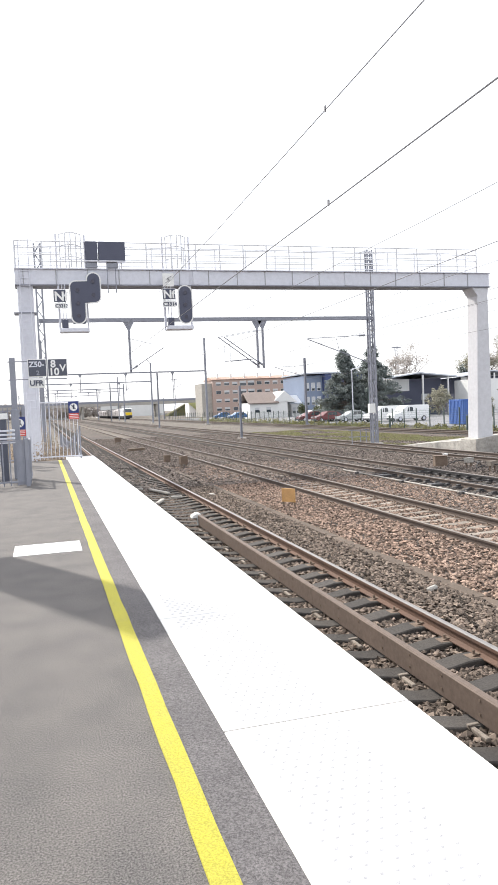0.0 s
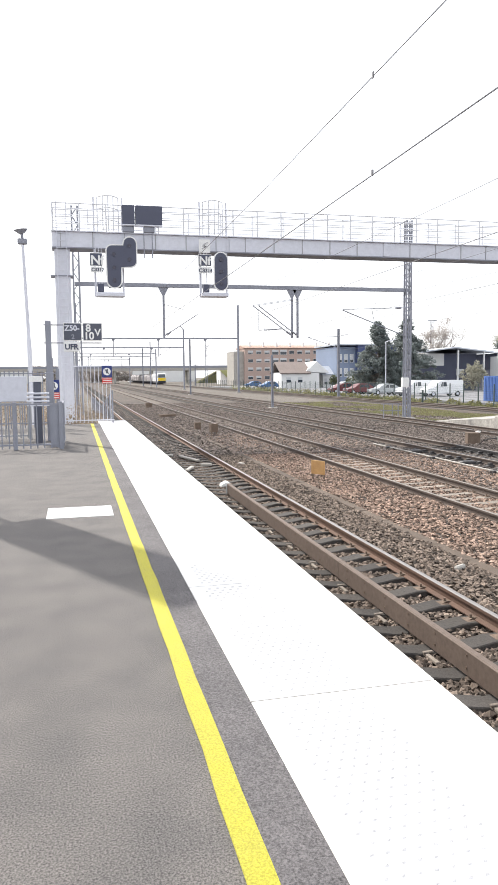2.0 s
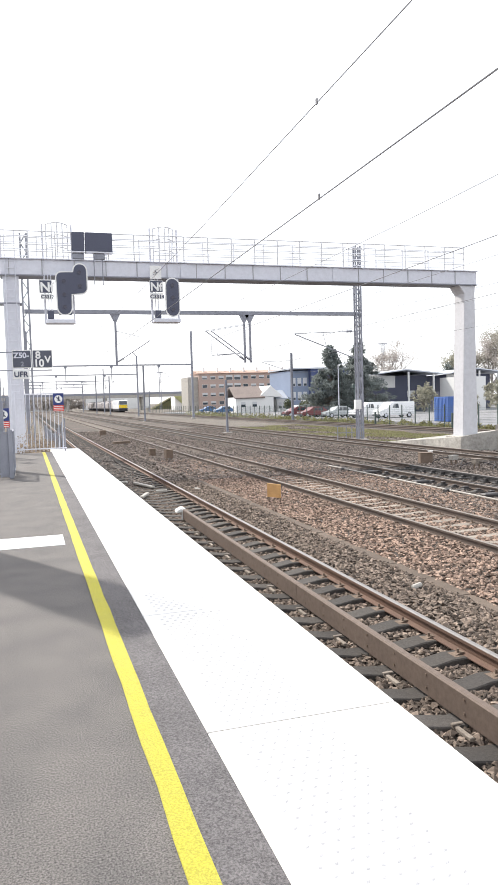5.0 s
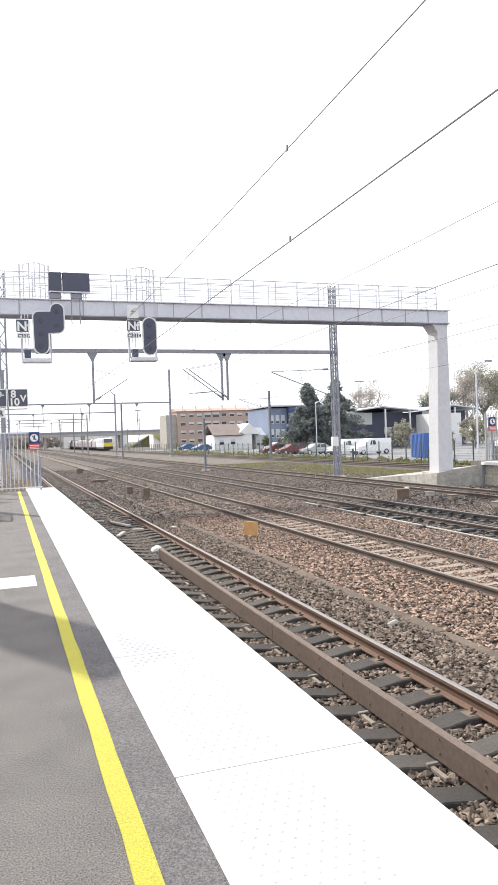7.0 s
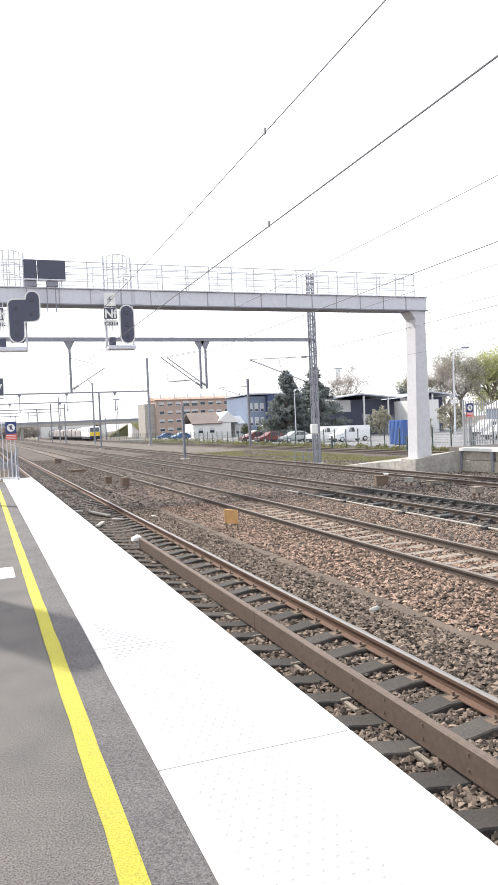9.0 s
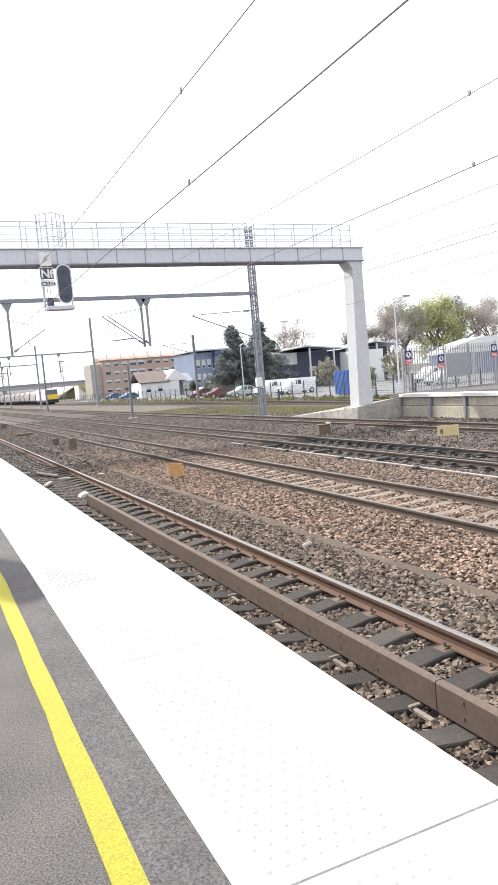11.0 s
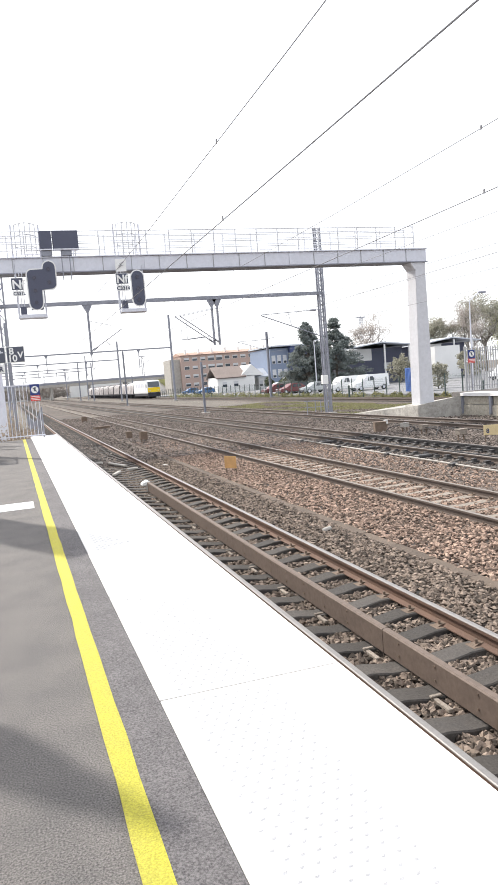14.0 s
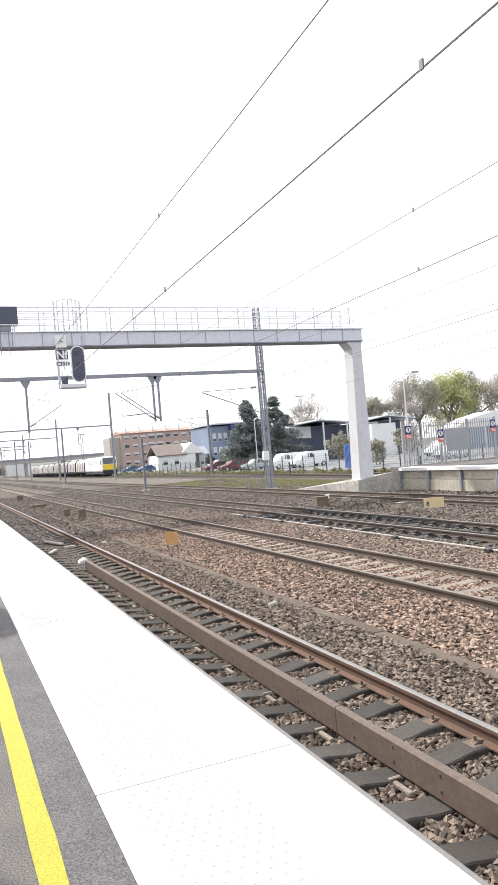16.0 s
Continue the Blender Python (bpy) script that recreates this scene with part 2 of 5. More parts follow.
def prism(bm, pts, axis, a, b):
    """A polygon (two coordinates) drawn out along an axis from a to b."""
    def at(u, v, w):
        return {"x": (w, u, v), "y": (u, w, v), "z": (u, v, w)}[axis]
    lo = [bm.verts.new(at(u, v, a)) for u, v in pts]
    hi = [bm.verts.new(at(u, v, b)) for u, v in pts]
    n = len(pts)
    bm.faces.new(lo)
    bm.faces.new(hi[::-1])
    for i in range(n):
        bm.faces.new((lo[i], hi[i], hi[(i + 1) % n], lo[(i + 1) % n]))
    bmesh.ops.recalc_face_normals(bm, faces=bm.faces[:])
    return bm


def mesh_of(bm, name, material, smooth=False):
    me = bpy.data.meshes.new(name)
    bm.to_mesh(me)
    bm.free()
    me.materials.append(M[material])
    if smooth:
        for p in me.polygons:
            p.use_smooth = True
    return me


def part(name, bm, material, parent=None, label="", smooth=False, kind=""):
    ob = new(name, mesh_of(bm, name, material, smooth) if isinstance(bm, bmesh.types.BMesh) else bm)
    if parent is not None:
        ob.parent = parent
    return tagged(ob, label=label, kind=kind)


def thing(name, label, category, x=0, y=0, z=0, rz=0, group="", kind=""):
    ob = new(name)
    ob.empty_display_size = 0.2
    ob.matrix_basis = pose(x, y, z, 0, 0, rz)
    return tagged(ob, label, category, group, kind)


def structure(name, bm, material, label="", smooth=False):
    return tagged(part(name, bm, material, None, smooth=smooth), label=label, kind="structure")


def writing(name, text, size, x, y, z, material, parent, turn=0, thick=0.006):
    """Raised letters that face -y, left bottom at x, z."""
    cu = bpy.data.curves.new(name, "FONT")
    cu.body, cu.size, cu.extrude, cu.offset = text, size, thick, size * 0.03
    tmp = bpy.data.objects.new(name, cu)
    scene.collection.objects.link(tmp)
    me = bpy.data.meshes.new_from_object(tmp.evaluated_get(bpy.context.evaluated_depsgraph_get()))
    bpy.data.objects.remove(tmp)
    me.materials.append(M[material])
    ob = new(name, me)
    ob.parent = parent
    ob.matrix_basis = pose(x, y, z, 90, 0, turn)
    return ob


def soup(name, verts, faces, material):
    me = bpy.data.meshes.new(name)
    me.from_pydata(verts, [], faces)
    me.materials.append(M[material])
    return me


# ---- ground ----
RAIL_Z = -0.92
BED_Z = -1.10
TRACKS = ((0.95, "timber"), (5.65, "concrete"), (10.30, "timber"), (16.10, "timber"), (28.0, "timber"))
GAUGE = 1.505
rng = np.random.default_rng(4)

structure("ground", box(bm_new(), -1500, 1500, -300, 2500, -3.0, -1.22), "soil", "bare gravelly ground of the railway yard")
bed = bm_new()
prism(bed, [(0.02, -1.2), (0.02, -1.15), (0.3, -1.155), (2.52, -1.155), (2.66, -1.08), (3.4, -1.065), (4.9, -1.07), (5.55, -1.075), (5.75, -1.11), (7.05, -1.11), (7.3, -1.075), (8.2, -1.08),
            (9.4, -1.09), (10.0, -1.11), (12.2, -1.11), (13.0, -1.10), (15.2, -1.10), (15.8, -1.11), (18.2, -1.11), (20.2, -1.2)], "y", -20, 420)
structure("ballast_bed", bed, "bed", "brownish stone ballast bed under the tracks")
bed5 = bm_new()
prism(bed5, [(26.8, -1.21), (27.4, -1.11), (30.2, -1.11), (31.0, -1.21)], "y", -20, 420)
structure("siding_bed", bed5, "bed", "brownish ballast bed of the outer siding")
structure("car_park", box(bm_new(), 34.5, 140, 20, 200, -1.215, -0.98), "road", "grey asphalt car park")


def stones(name, n, x0, x1, y0, y1, smin, smax, material, label, keep=None, near=1.6):
    """Loose angular stones, thicker towards the camera's end."""
    u = rng.random(n) ** near
    px, py = x0 + (x1 - x0) * rng.random(n), y0 + (y1 - y0) * u
    if keep is not None:
        ok = keep(px, py)
        px, py = px[ok], py[ok]
        n = len(px)
    s = smin + (smax - smin) * rng.random(n)
    base = np.array([(1, 0, 0), (0, 1, 0), (-1, 0, 0), (0, -1, 0), (0.1, 0.1, 0.8), (-0.1, 0, -0.8)], float)
    v = base[None] * (0.65 + 0.7 * rng.random((n, 6, 1))) + 0.18 * rng.standard_normal((n, 6, 3))
    v *= s[:, None, None] * np.array([1.0, 1.0, 0.8])
    a = rng.random(n) * 6.283
    b = rng.random(n) * 1.2 - 0.6
    ca, sa, cb, sb = np.cos(a)[:, None], np.sin(a)[:, None], np.cos(b)[:, None], np.sin(b)[:, None]
    x, y, z = v[..., 0], v[..., 1], v[..., 2]
    y, z = cb * y - sb * z, sb * y + cb * z
    x, y = ca * x - sa * y, sa * x + ca * y
    h = np.interp(px, [0.02, 0.3, 2.52, 2.66, 3.4, 4.9, 5.55, 5.75, 7.05, 7.3, 8.2, 9.4, 10, 12.2, 13, 18.2, 20.2, 26], [-1.14, -1.14, -1.14, -1.06, -1.05, -1.055, -1.06, -1.10, -1.10, -1.06, -1.07, -1.09, -1.11, -1.11, -1.10, -1.11, -1.2, -1.21])
    verts = np.stack([x + px[:, None], y + py[:, None], z + (h + s * (0.75 * rng.random(n) - 0.1))[:, None]], -1).reshape(-1, 3)
    f = np.array([(0, 1, 4), (1, 2, 4), (2, 3, 4), (3, 0, 4), (1, 0, 5), (2, 1, 5), (3, 2, 5), (0, 3, 5)])
    faces = (f[None] + 6 * np.arange(n)[:, None, None]).reshape(-1, 3)
    me = soup(name, verts.tolist(), faces.tolist(), material)
    return tagged(new(name, me), label, "ballast", kind="stuff")


def off_sleepers(px, py):
    return (np.abs((py + 0.3) % 0.6 - 0.3) > 0.13) | (px > 2.60)


def clear_pale(px, py):
    return (np.abs((py + 0.3) % 0.6 - 0.3) > 0.085) | (px < 5.72) | (px > 7.08) | (rng.random(len(px)) < 0.06)


stones("ballast_stones", 78000, 0.03, 3.60, -0.6, 26, 0.020, 0.043, "stone_dark", "dusty grey-brown ballast stones along the platform track", off_sleepers, 1.5)
stones("ballast_stones", 62000, 3.72, 9.6, 4, 34, 0.02, 0.042, "stone_red", "reddish ballast stones between the tracks", clear_pale, 1.35)
stones("ballast_stones", 24000, 7.6, 15.8, 10, 50, 0.03, 0.055, "stone_grey", "grey-brown ballast stones between the far tracks", None, 1.2)
stones("ballast_stones", 26000, 12.6, 26.6, 12, 75, 0.035, 0.065, "stone_grey", "grey gravel scattered between the outer tracks", None, 1.2)
stones("ballast_stones", 30000, 0.03, 9.9, 25, 75, 0.035, 0.07, "stone_grey", "grey-brown ballast stones beyond the platform end", None, 1.3)


# ---- platforms ----
EDGE_END = 27.8
structure("platform", prism(bm_new(), [(-9, -1.3), (-9, 0.0), (-1.055, 0.0), (-1.055, -0.12), (-0.10, -0.12), (-0.10, -1.3)], "y", -9, EDGE_END), "asphalt", "worn grey asphalt station platform")
structure("asphalt_strip", box(bm_new(), -1.284, -1.058, -9, EDGE_END, -0.02, 0.004), "asphalt_new", "darker smooth asphalt strip along the edge slabs")
yl = bm_new()
ys = np.arange(-9, EDGE_END + 0.01, 0.4)
left = [-1.386 + 0.012 * noise.noise((0, y * 1.7, 1)) for y in ys]
right = [-1.280 + 0.010 * noise.noise((5, y * 1.9, 1)) for y in ys]
prism(yl, [(x, y) for x, y in zip(left, ys)] + [(x, y) for x, y in zip(right[::-1], ys[::-1])], "z", -0.01, 0.007)
structure("yellow_line", yl, "yellow", "worn yellow safety line painted on asphalt")
edge = structure("edge_bed", box(bm_new(), -1.05, -0.02, -9, EDGE_END, -0.119, -0.003), "joint", "grout bed under the white edge slabs")


def slab_mesh():
    bm = box(bm_new(), -1.052, 0.0, 0.005, 2.10, -0.15, 0.0, 0.004, 1)
    return mesh_of(bm, "edge_slab", "white_slab")


def studs_mesh():
    """Rows of small flat domes on one slab."""
    verts, faces = [], []
    for i in range(32):
        for j in range(8):
            cx, cy = -0.93 + j * 0.062 + (0.031 if i % 2 else 0), 0.09 + i * 0.062
            k = len(verts)
            for r, z in ((0.0135, 0.0), (0.010, 0.007)):
                verts += [(cx + r * math.cos(a * math.pi / 3), cy + r * math.sin(a * math.pi / 3), z) for a in range(6)]
            faces += [(k + a, k + (a + 1) % 6, k + 6 + (a + 1) % 6, k + 6 + a) for a in range(6)]
            faces.append(tuple(k + 6 + a for a in range(6)))
    return soup("studs", verts, faces, "white_stud")


slab_me, stud_me = slab_mesh(), studs_mesh()
for i in range(-5, 13):
    s = part("edge_slab", slab_me, "white_slab", edge)
    s.matrix_basis = pose(0, 2.11 + 2.105 * i, 0)
    if -2 <= i <= 5:
        part("tactile_studs", stud_me, "white_stud", s, "small round tactile studs", kind="stuff")
structure("platform_face", box(bm_new(), -0.10, -0.05, -9, EDGE_END, -1.25, -0.151), "concrete", "stained concrete face of the platform")
ramp = bm_new()
prism(ramp, [(EDGE_END, -1.3), (EDGE_END, -0.03), (40, -1.05), (40, -1.3)], "x", -9, -0.3)
structure("platform_ramp", ramp, "stained", "rough concrete ramp behind the platform end")

# opposite platform
PX, PEND = 21.2, 33.2
structure("platform_opposite", prism(bm_new(), [(21.8, -1.3), (21.8, -0.01), (40, -0.01), (40, -1.3)], "y", -30, PEND), "asphalt", "grey asphalt platform across the tracks")
opp = structure("opposite_face", box(bm_new(), 21.35, 21.79, -30, 31.4, -1.25, -0.16), "concrete", "concrete face of the opposite platform")
slab2 = mesh_of(box(bm_new(), 0, 0.95, 0.005, 2.495, -0.16, 0.002, 0.01), "edge_slab", "white_slab")
post2 = mesh_of(box(bm_new(), -0.10, 0.06, 0, 0.16, -1.1, -0.17, 0.01), "face_post", "galv_dark")
pan_u = mesh_of(box(bm_new(), 0, 0.06, 0.2, 2.45, -0.60, -0.2, 0.012), "face_panel", "panel_stone")
pan_l = mesh_of(box(bm_new(), -0.05, 0.06, 0.0, 2.6, -1.2, -0.64, 0.012), "face_panel", "panel_stone")
for i in range(16):
    y = 31.4 - 2.5 * (i + 1)
    for nm, me, x in (("edge_slab", slab2, PX - 0.1), ("face_post", post2, PX + 0.05), ("face_panel", pan_u, PX + 0.09), ("face_panel", pan_l, PX + 0.09)):
        part(nm, me, "", opp).matrix_basis = pose(x, y, 0)
part("face_post", post2, "", opp).matrix_basis = pose(PX + 0.05, 31.3, 0)
rb = bm_new()
top = [rb.verts.new(p) for p in ((PX, 31.38, -0.12), (18.72, 31.75, -0.46), (18.72, 39.6, -1.08), (21.9, 39.6, -1.08), (21.9, 31.38, -0.10))]
low = [rb.verts.new((v.co.x, v.co.y, -1.3)) for v in top]
rb.faces.new(top)
for k in range(5):
    rb.faces.new((top[k], low[k], low[(k + 1) % 5], top[(k + 1) % 5]))
bmesh.ops.recalc_face_normals(rb, faces=rb.faces[:])
structure("opposite_ramp", rb, "stained", "stained grey concrete ramp at the end of the opposite platform")


# ---- tracks ----
def rail_mesh(y0, y1, material):
    """Foot, web and head."""
    p = [(-0.07, -0.15), (0.07, -0.15), (0.07, -0.138), (0.012, -0.118), (0.010, -0.045), (0.034, -0.036), (0.034, -0.003),
         (-0.034, -0.003), (-0.034, -0.036), (-0.010, -0.045), (-0.012, -0.118), (-0.07, -0.138)]
    return mesh_of(prism(bm_new(), p, "y", y0, y1), "rail", material)


def head_mesh(y0, y1, material):
    p = [(-0.034, -0.003), (0.034, -0.003), (0.031, 0.003), (0.022, 0.0065), (-0.022, 0.0065), (-0.031, 0.003)]
    return mesh_of(prism(bm_new(), p, "y", y0, y1), "running_surface", material)


def timber_mesh(mat_name, w, top, dip):
    bm = bm_new()
    prism(bm, [(-0.54, top - 0.16), (-0.54, top - 0.012), (-0.5, top), (0.24, top + 0.004), (0.45, top - dip * 0.7), (0.75, top - dip), (1.08, top - dip * 0.6), (1.28, top + 0.006), (1.72, top + 0.006), (2.04, top), (2.08, top - 0.012), (2.08, top - 0.16)], "y", -w / 2, w / 2)
    bmesh.ops.bevel(bm, geom=[e for e in bm.edges if abs(e.verts[0].co.y - e.verts[1].co.y) < 1e-6 and e.verts[0].co.z > top - 0.1], offset=0.012, segments=1, affect="EDGES")
    return mesh_of(bm, "sleeper", mat_name)


def clip_mesh(dx):
    """Base plate, clip and bolt on both sides of a rail."""
    bm = bm_new()
    box(bm, dx - 0.17, dx + 0.17, -0.075, 0.075, -0.155, -0.143)
    for s in (-1, 1):
        prism(bm, [(dx + s * 0.03, -0.118), (dx + s * 0.075, -0.118), (dx + s * 0.14, -0.143), (dx + s * 0.14, -0.15), (dx + s * 0.06, -0.137)], "y", -0.035, 0.035)
        bar(bm, (dx + s * 0.09, 0, -0.15), (dx + s * 0.09, 0, -0.085), 0.014, 6)
    return mesh_of(bm, "rail_clip", "rust")


rails_me, heads_me = (rail_mesh(-18, 420, "rail_side"), rail_mesh(-18, 420, "rail_dark")), (head_mesh(-18, 420, "rail_top"), head_mesh(-18, 420, "rail_dull"))
clips_me = (clip_mesh(0.0), clip_mesh(GAUGE))
tim_me, con_me = timber_mesh("sleeper", 0.26, -0.150, 0.045), timber_mesh("sleeper_c", 0.25, -0.156, 0.012)
LIMITS = ((-2.4, 64), (-1.0, 62), (6, 60), (12, 50), (30, 0))
for k, (tx, kind_of) in enumerate(TRACKS):
    track = thing("railway_track", ("rusty steel rails on dark timber sleepers in ballast" if kind_of == "timber" else "rusty steel rails on pale concrete sleepers in ballast"), "railway track", tx, 0, RAIL_Z)
    for dx in (0, GAUGE):
        r = part("rail", rails_me[0 if k == 0 else 1], "", track, "rusty steel rail")
        r.matrix_basis = pose(dx, 0, 0)
        part("running_surface", heads_me[0 if k == 0 else 1], "", r, "worn top of the rail")
    me = tim_me if kind_of == "timber" else con_me
    y0, cnt = LIMITS[k]
    y0 = math.floor(y0 / 0.6) * 0.6
    for i in range(cnt):
        s = part("sleeper", me, "", track)
        s.matrix_basis = pose(random.uniform(-0.02, 0.02), y0 + 0.6 * i, random.uniform(-0.006, 0.004), 0, 0, random.uniform(-0.7, 0.7))
        if k < 2 and i < 50:
            for c in clips_me:
                part("rail_clip", c, "", s)
    # the distant sleepers
    src = np.array([v.co for v in me.vertices])
    polys = [tuple(p.vertices) for p in me.polygons]
    ys2 = np.arange(y0 + 0.6 * cnt, 260, 0.6)
    verts = (src[None] + np.stack([0 * ys2, ys2, 0 * ys2], -1)[:, None]).reshape(-1, 3)
    faces = [tuple(int(v) + j * len(src) for v in p) for j in range(len(ys2)) for p in polys]
    part("sleeper_rest", soup("sleeper_rest", verts.tolist(), faces, "sleeper" if kind_of == "timber" else "sleeper_c"), "", track, kind="stuff")

# long guard beam between the rails of the platform track
guard = thing("guard_beam", "long brown steel guard beam with a white end cap between the rails", "guard beam", 1.57, 0, RAIL_Z)
for y1, run in ((17.2, 2.15), (15.05, 5.28), (9.77, 5.285), (4.485, 5.28), (-0.795, 5.28)):
    b = bm_new()
    prism(b, [(-0.035, -0.16), (-0.035, 0.065), (-0.022, 0.08), (0.03, 0.08), (0.035, 0.072), (0.035, -0.16)], "y", y1 - run + 0.012, y1)
    bb = part("beam_length", b, "beam", guard)
    b = bm_new()
    for k in range(int(run / 0.6)):
        for z in (-0.09, 0.03):
            bar(b, (-0.045, y1 - 0.3 - 0.6 * k, z), (-0.034, y1 - 0.3 - 0.6 * k, z), 0.012, 6)
    part("bolts", b, "rust", bb, "rusty bolt heads", kind="stuff")
for i in range(17):
    b = bm_new()
    y = 16.56 - 1.2 * i
    box(b, -0.155, -0.11, y - 0.15, y + 0.13, -0.20, -0.165, 0.006)
    box(b, -0.17, -0.06, y + 0.08, y + 0.12, -0.165, -0.148, 0.006)
    part("bracket", b, "sleeper_c", guard, "pale support bracket")
cap = bm_new()
prism(cap, [(-0.045, -0.16), (-0.045, 0.07), (-0.02, 0.095), (0.03, 0.095), (0.045, 0.07), (0.045, -0.16)], "y", 17.2, 17.32)
prism(cap, [(-0.17, 0.0), (-0.15, 0.055), (-0.02, 0.115), (0.03, 0.095), (0.045, 0.02)], "y", 17.24, 17.5)
part("end_cap", cap, "white_paint", guard, "white painted end cap")

trough_lid = mesh_of(box(bm_new(), -0.10, 0.10, 0.001, 0.999, -0.1, 0.0, 0.01), "trough_lid", "trough")
trough = thing("cable_trough", "dirty brown concrete cable trough lying in the ballast", "cable trough", 3.66, 0, -1.022)
for i in range(44):
    part("trough_lid", trough_lid, "", trough).matrix_basis = pose(random.uniform(-0.006, 0.006), -3 + i, random.uniform(-0.008, 0.004), 0, random.uniform(-1, 1), random.uniform(-0.25, 0.25))

# switch on the third track
switch = thing("railway_switch", "greasy dark switch blades and slide chairs on the third track", "switch", 10.30, 0, RAIL_Z)
for dx, sk, nm in ((0.10, 0.30, "switch_blade"), (GAUGE - 0.10, 0.34, "switch_blade")):
    b = bm_new()
    shape = ((-0.065, -0.155), (0.065, -0.155), (0.065, -0.13), (0.015, -0.12), (0.015, -0.05), (0.03, -0.04), (0.03, 0.004), (-0.03, 0.004), (-0.03, -0.04), (-0.015, -0.05), (-0.015, -0.12), (-0.065, -0.13))
    rings = [[b.verts.new((dx + sk * (k / 12) ** 1.7 + u, 24.5 - 1.5 * k, w)) for u, w in shape] for k in range(13)]
    for r0, r1 in zip(rings, rings[1:]):
        for i in range(12):
            b.faces.new((r0[i], r0[(i + 1) % 12], r1[(i + 1) % 12], r1[i]))
    b.faces.new(rings[0])
    b.faces.new(rings[-1])
    bmesh.ops.recalc_face_normals(b, faces=b.faces[:])
    part(nm, b, "greasy", switch, "dark greasy switch blade")
for k in range(20):
    y = 24.6 - 0.6 * k
    for dx in (0, GAUGE):
        b = bm_new()
        box(b, dx - 0.30, dx + 0.34, y - 0.09, y + 0.09, -0.158, -0.12, 0.01)
        box(b, dx - 0.24 + random.uniform(-0.03, 0.03), dx - 0.10, y - 0.06, y + random.uniform(0.03, 0.1), -0.12, random.uniform(-0.09, -0.045), 0.006)
        box(b, dx + 0.10, dx + random.uniform(0.22, 0.32), y - random.uniform(0.04, 0.09), y + 0.06, -0.12, random.uniform(-0.10, -0.04), 0.006)
        part("slide_chair", b, "greasy", switch)
for y in (24.0, 20.5, 17.0):
    b = bm_new()
    box(b, -0.75, -0.28, y - 0.15, y + 0.12, -0.17, -0.06, 0.03)
    bar(b, (-0.5, y, -0.09), (GAUGE, y, -0.1), 0.02, 6)
    part("drive_rod", b, "greasy", switch)
rod = thing("signal_rod", "thin pale signalling rod on stools beside the third track", "signalling rod", 9.15, 0, RAIL_Z)
b = bm_new()
bar(b, (0.35, 27, -0.09), (0.0, 6, -0.09), 0.022, 6)
part("rod", b, "concrete", rod, "pale steel rod")
for i in range(5):
    b = box(bm_new(), -0.1, 0.1, -0.09, 0.09, -0.2, -0.06, 0.015)
    part("stool", b, "greasy", rod).matrix_basis = pose(0.32 - 0.06 * i, 25.5 - 3.6 * i, 0)

# ---- small lineside things ----
def lineside_box(name, label, x, y, w, d, h, material, legs=True, rz=0):
    t = thing(name, label, "trackside box", x, y, -1.1, rz)
    lift = 0.22 if legs else 0.0
    part("box", box(bm_new(), -w / 2, w / 2, -d / 2, d / 2, lift, lift + h, 0.015), material, t)
    part("lid", box(bm_new(), -w / 2 - 0.012, w / 2 + 0.012, -d / 2 - 0.012, d / 2 + 0.012, lift + h, lift + h + 0.025, 0.008), material, t)
    if legs:
        for s in (-1, 1):
            part("leg", box(bm_new(), s * w * 0.38 - 0.02, s * w * 0.38 + 0.02, -0.02, 0.02, -0.05, lift), "rust", t)
    return t


def plate_on_legs(name, label, x, y, w, h, z, material, rz):
    t = thing(name, label, "trackside sign", x, y, -1.1, rz)
    part("plate", box(bm_new(), -w / 2, w / 2, -0.012, 0.012, z, z + h, 0.005), material, t)
    for s in (-1, 1):
        part("leg", box(bm_new(), s * w * 0.42 - 0.015, s * w * 0.42 + 0.015, 0.013, 0.035, -0.05, z + h * 0.8), "rust", t)
    return t


plate_on_legs("marker_board", "blank faded orange plate on two short legs in ballast", 4.25, 18.5, 0.46, 0.36, 0.20, "orange", -60)
yp = plate_on_legs("number_board", "cream plate with a black figure on two short legs", 13.35, 18.35, 0.66, 0.34, 0.28, "cream", -34)
writing("figure", "8", 0.2, -0.25, -0.016, 0.36, "black", yp)
lineside_box("relay_box", "small rusty relay box in ballast", 4.2, 37.4, 0.32, 0.3, 0.42, "rust", False)
lineside_box("relay_box", "small rusty relay box in ballast", 4.3, 33.4, 0.34, 0.3, 0.36, "rust", True, 10)
lineside_box("relay_box", "low rusty relay box in ballast", 4.2, 50.0, 1.1, 0.5, 0.22, "rust", False, 15)
lineside_box("relay_box", "small rusty relay box in ballast", 4.2, 62.6, 0.5, 0.4, 0.35, "rust", True, 5)
lineside_box("point_motor", "dark point motor cabinet beside the third track", 13.5, 26.4, 0.5, 0.4, 0.42, "rust", False, -15)
lineside_box("cable_box", "small stained cable box on a leg", 13.7, 23.2, 0.32, 0.24, 0.16, "sleeper_c", True, 10)
lineside_box("cable_box", "small grey cable box on a leg", 13.9, 25.0, 0.30, 0.24, 0.16, "concrete", True, 8)
lineside_box("cable_box", "small stained cable box on a leg", 13.2, 20.0, 0.32, 0.26, 0.18, "sleeper_c", True, 8)
lineside_box("cable_box", "small white cable box on a leg", 14.4, 27.5, 0.15, 0.15, 0.16, "white_paint", True, 8)
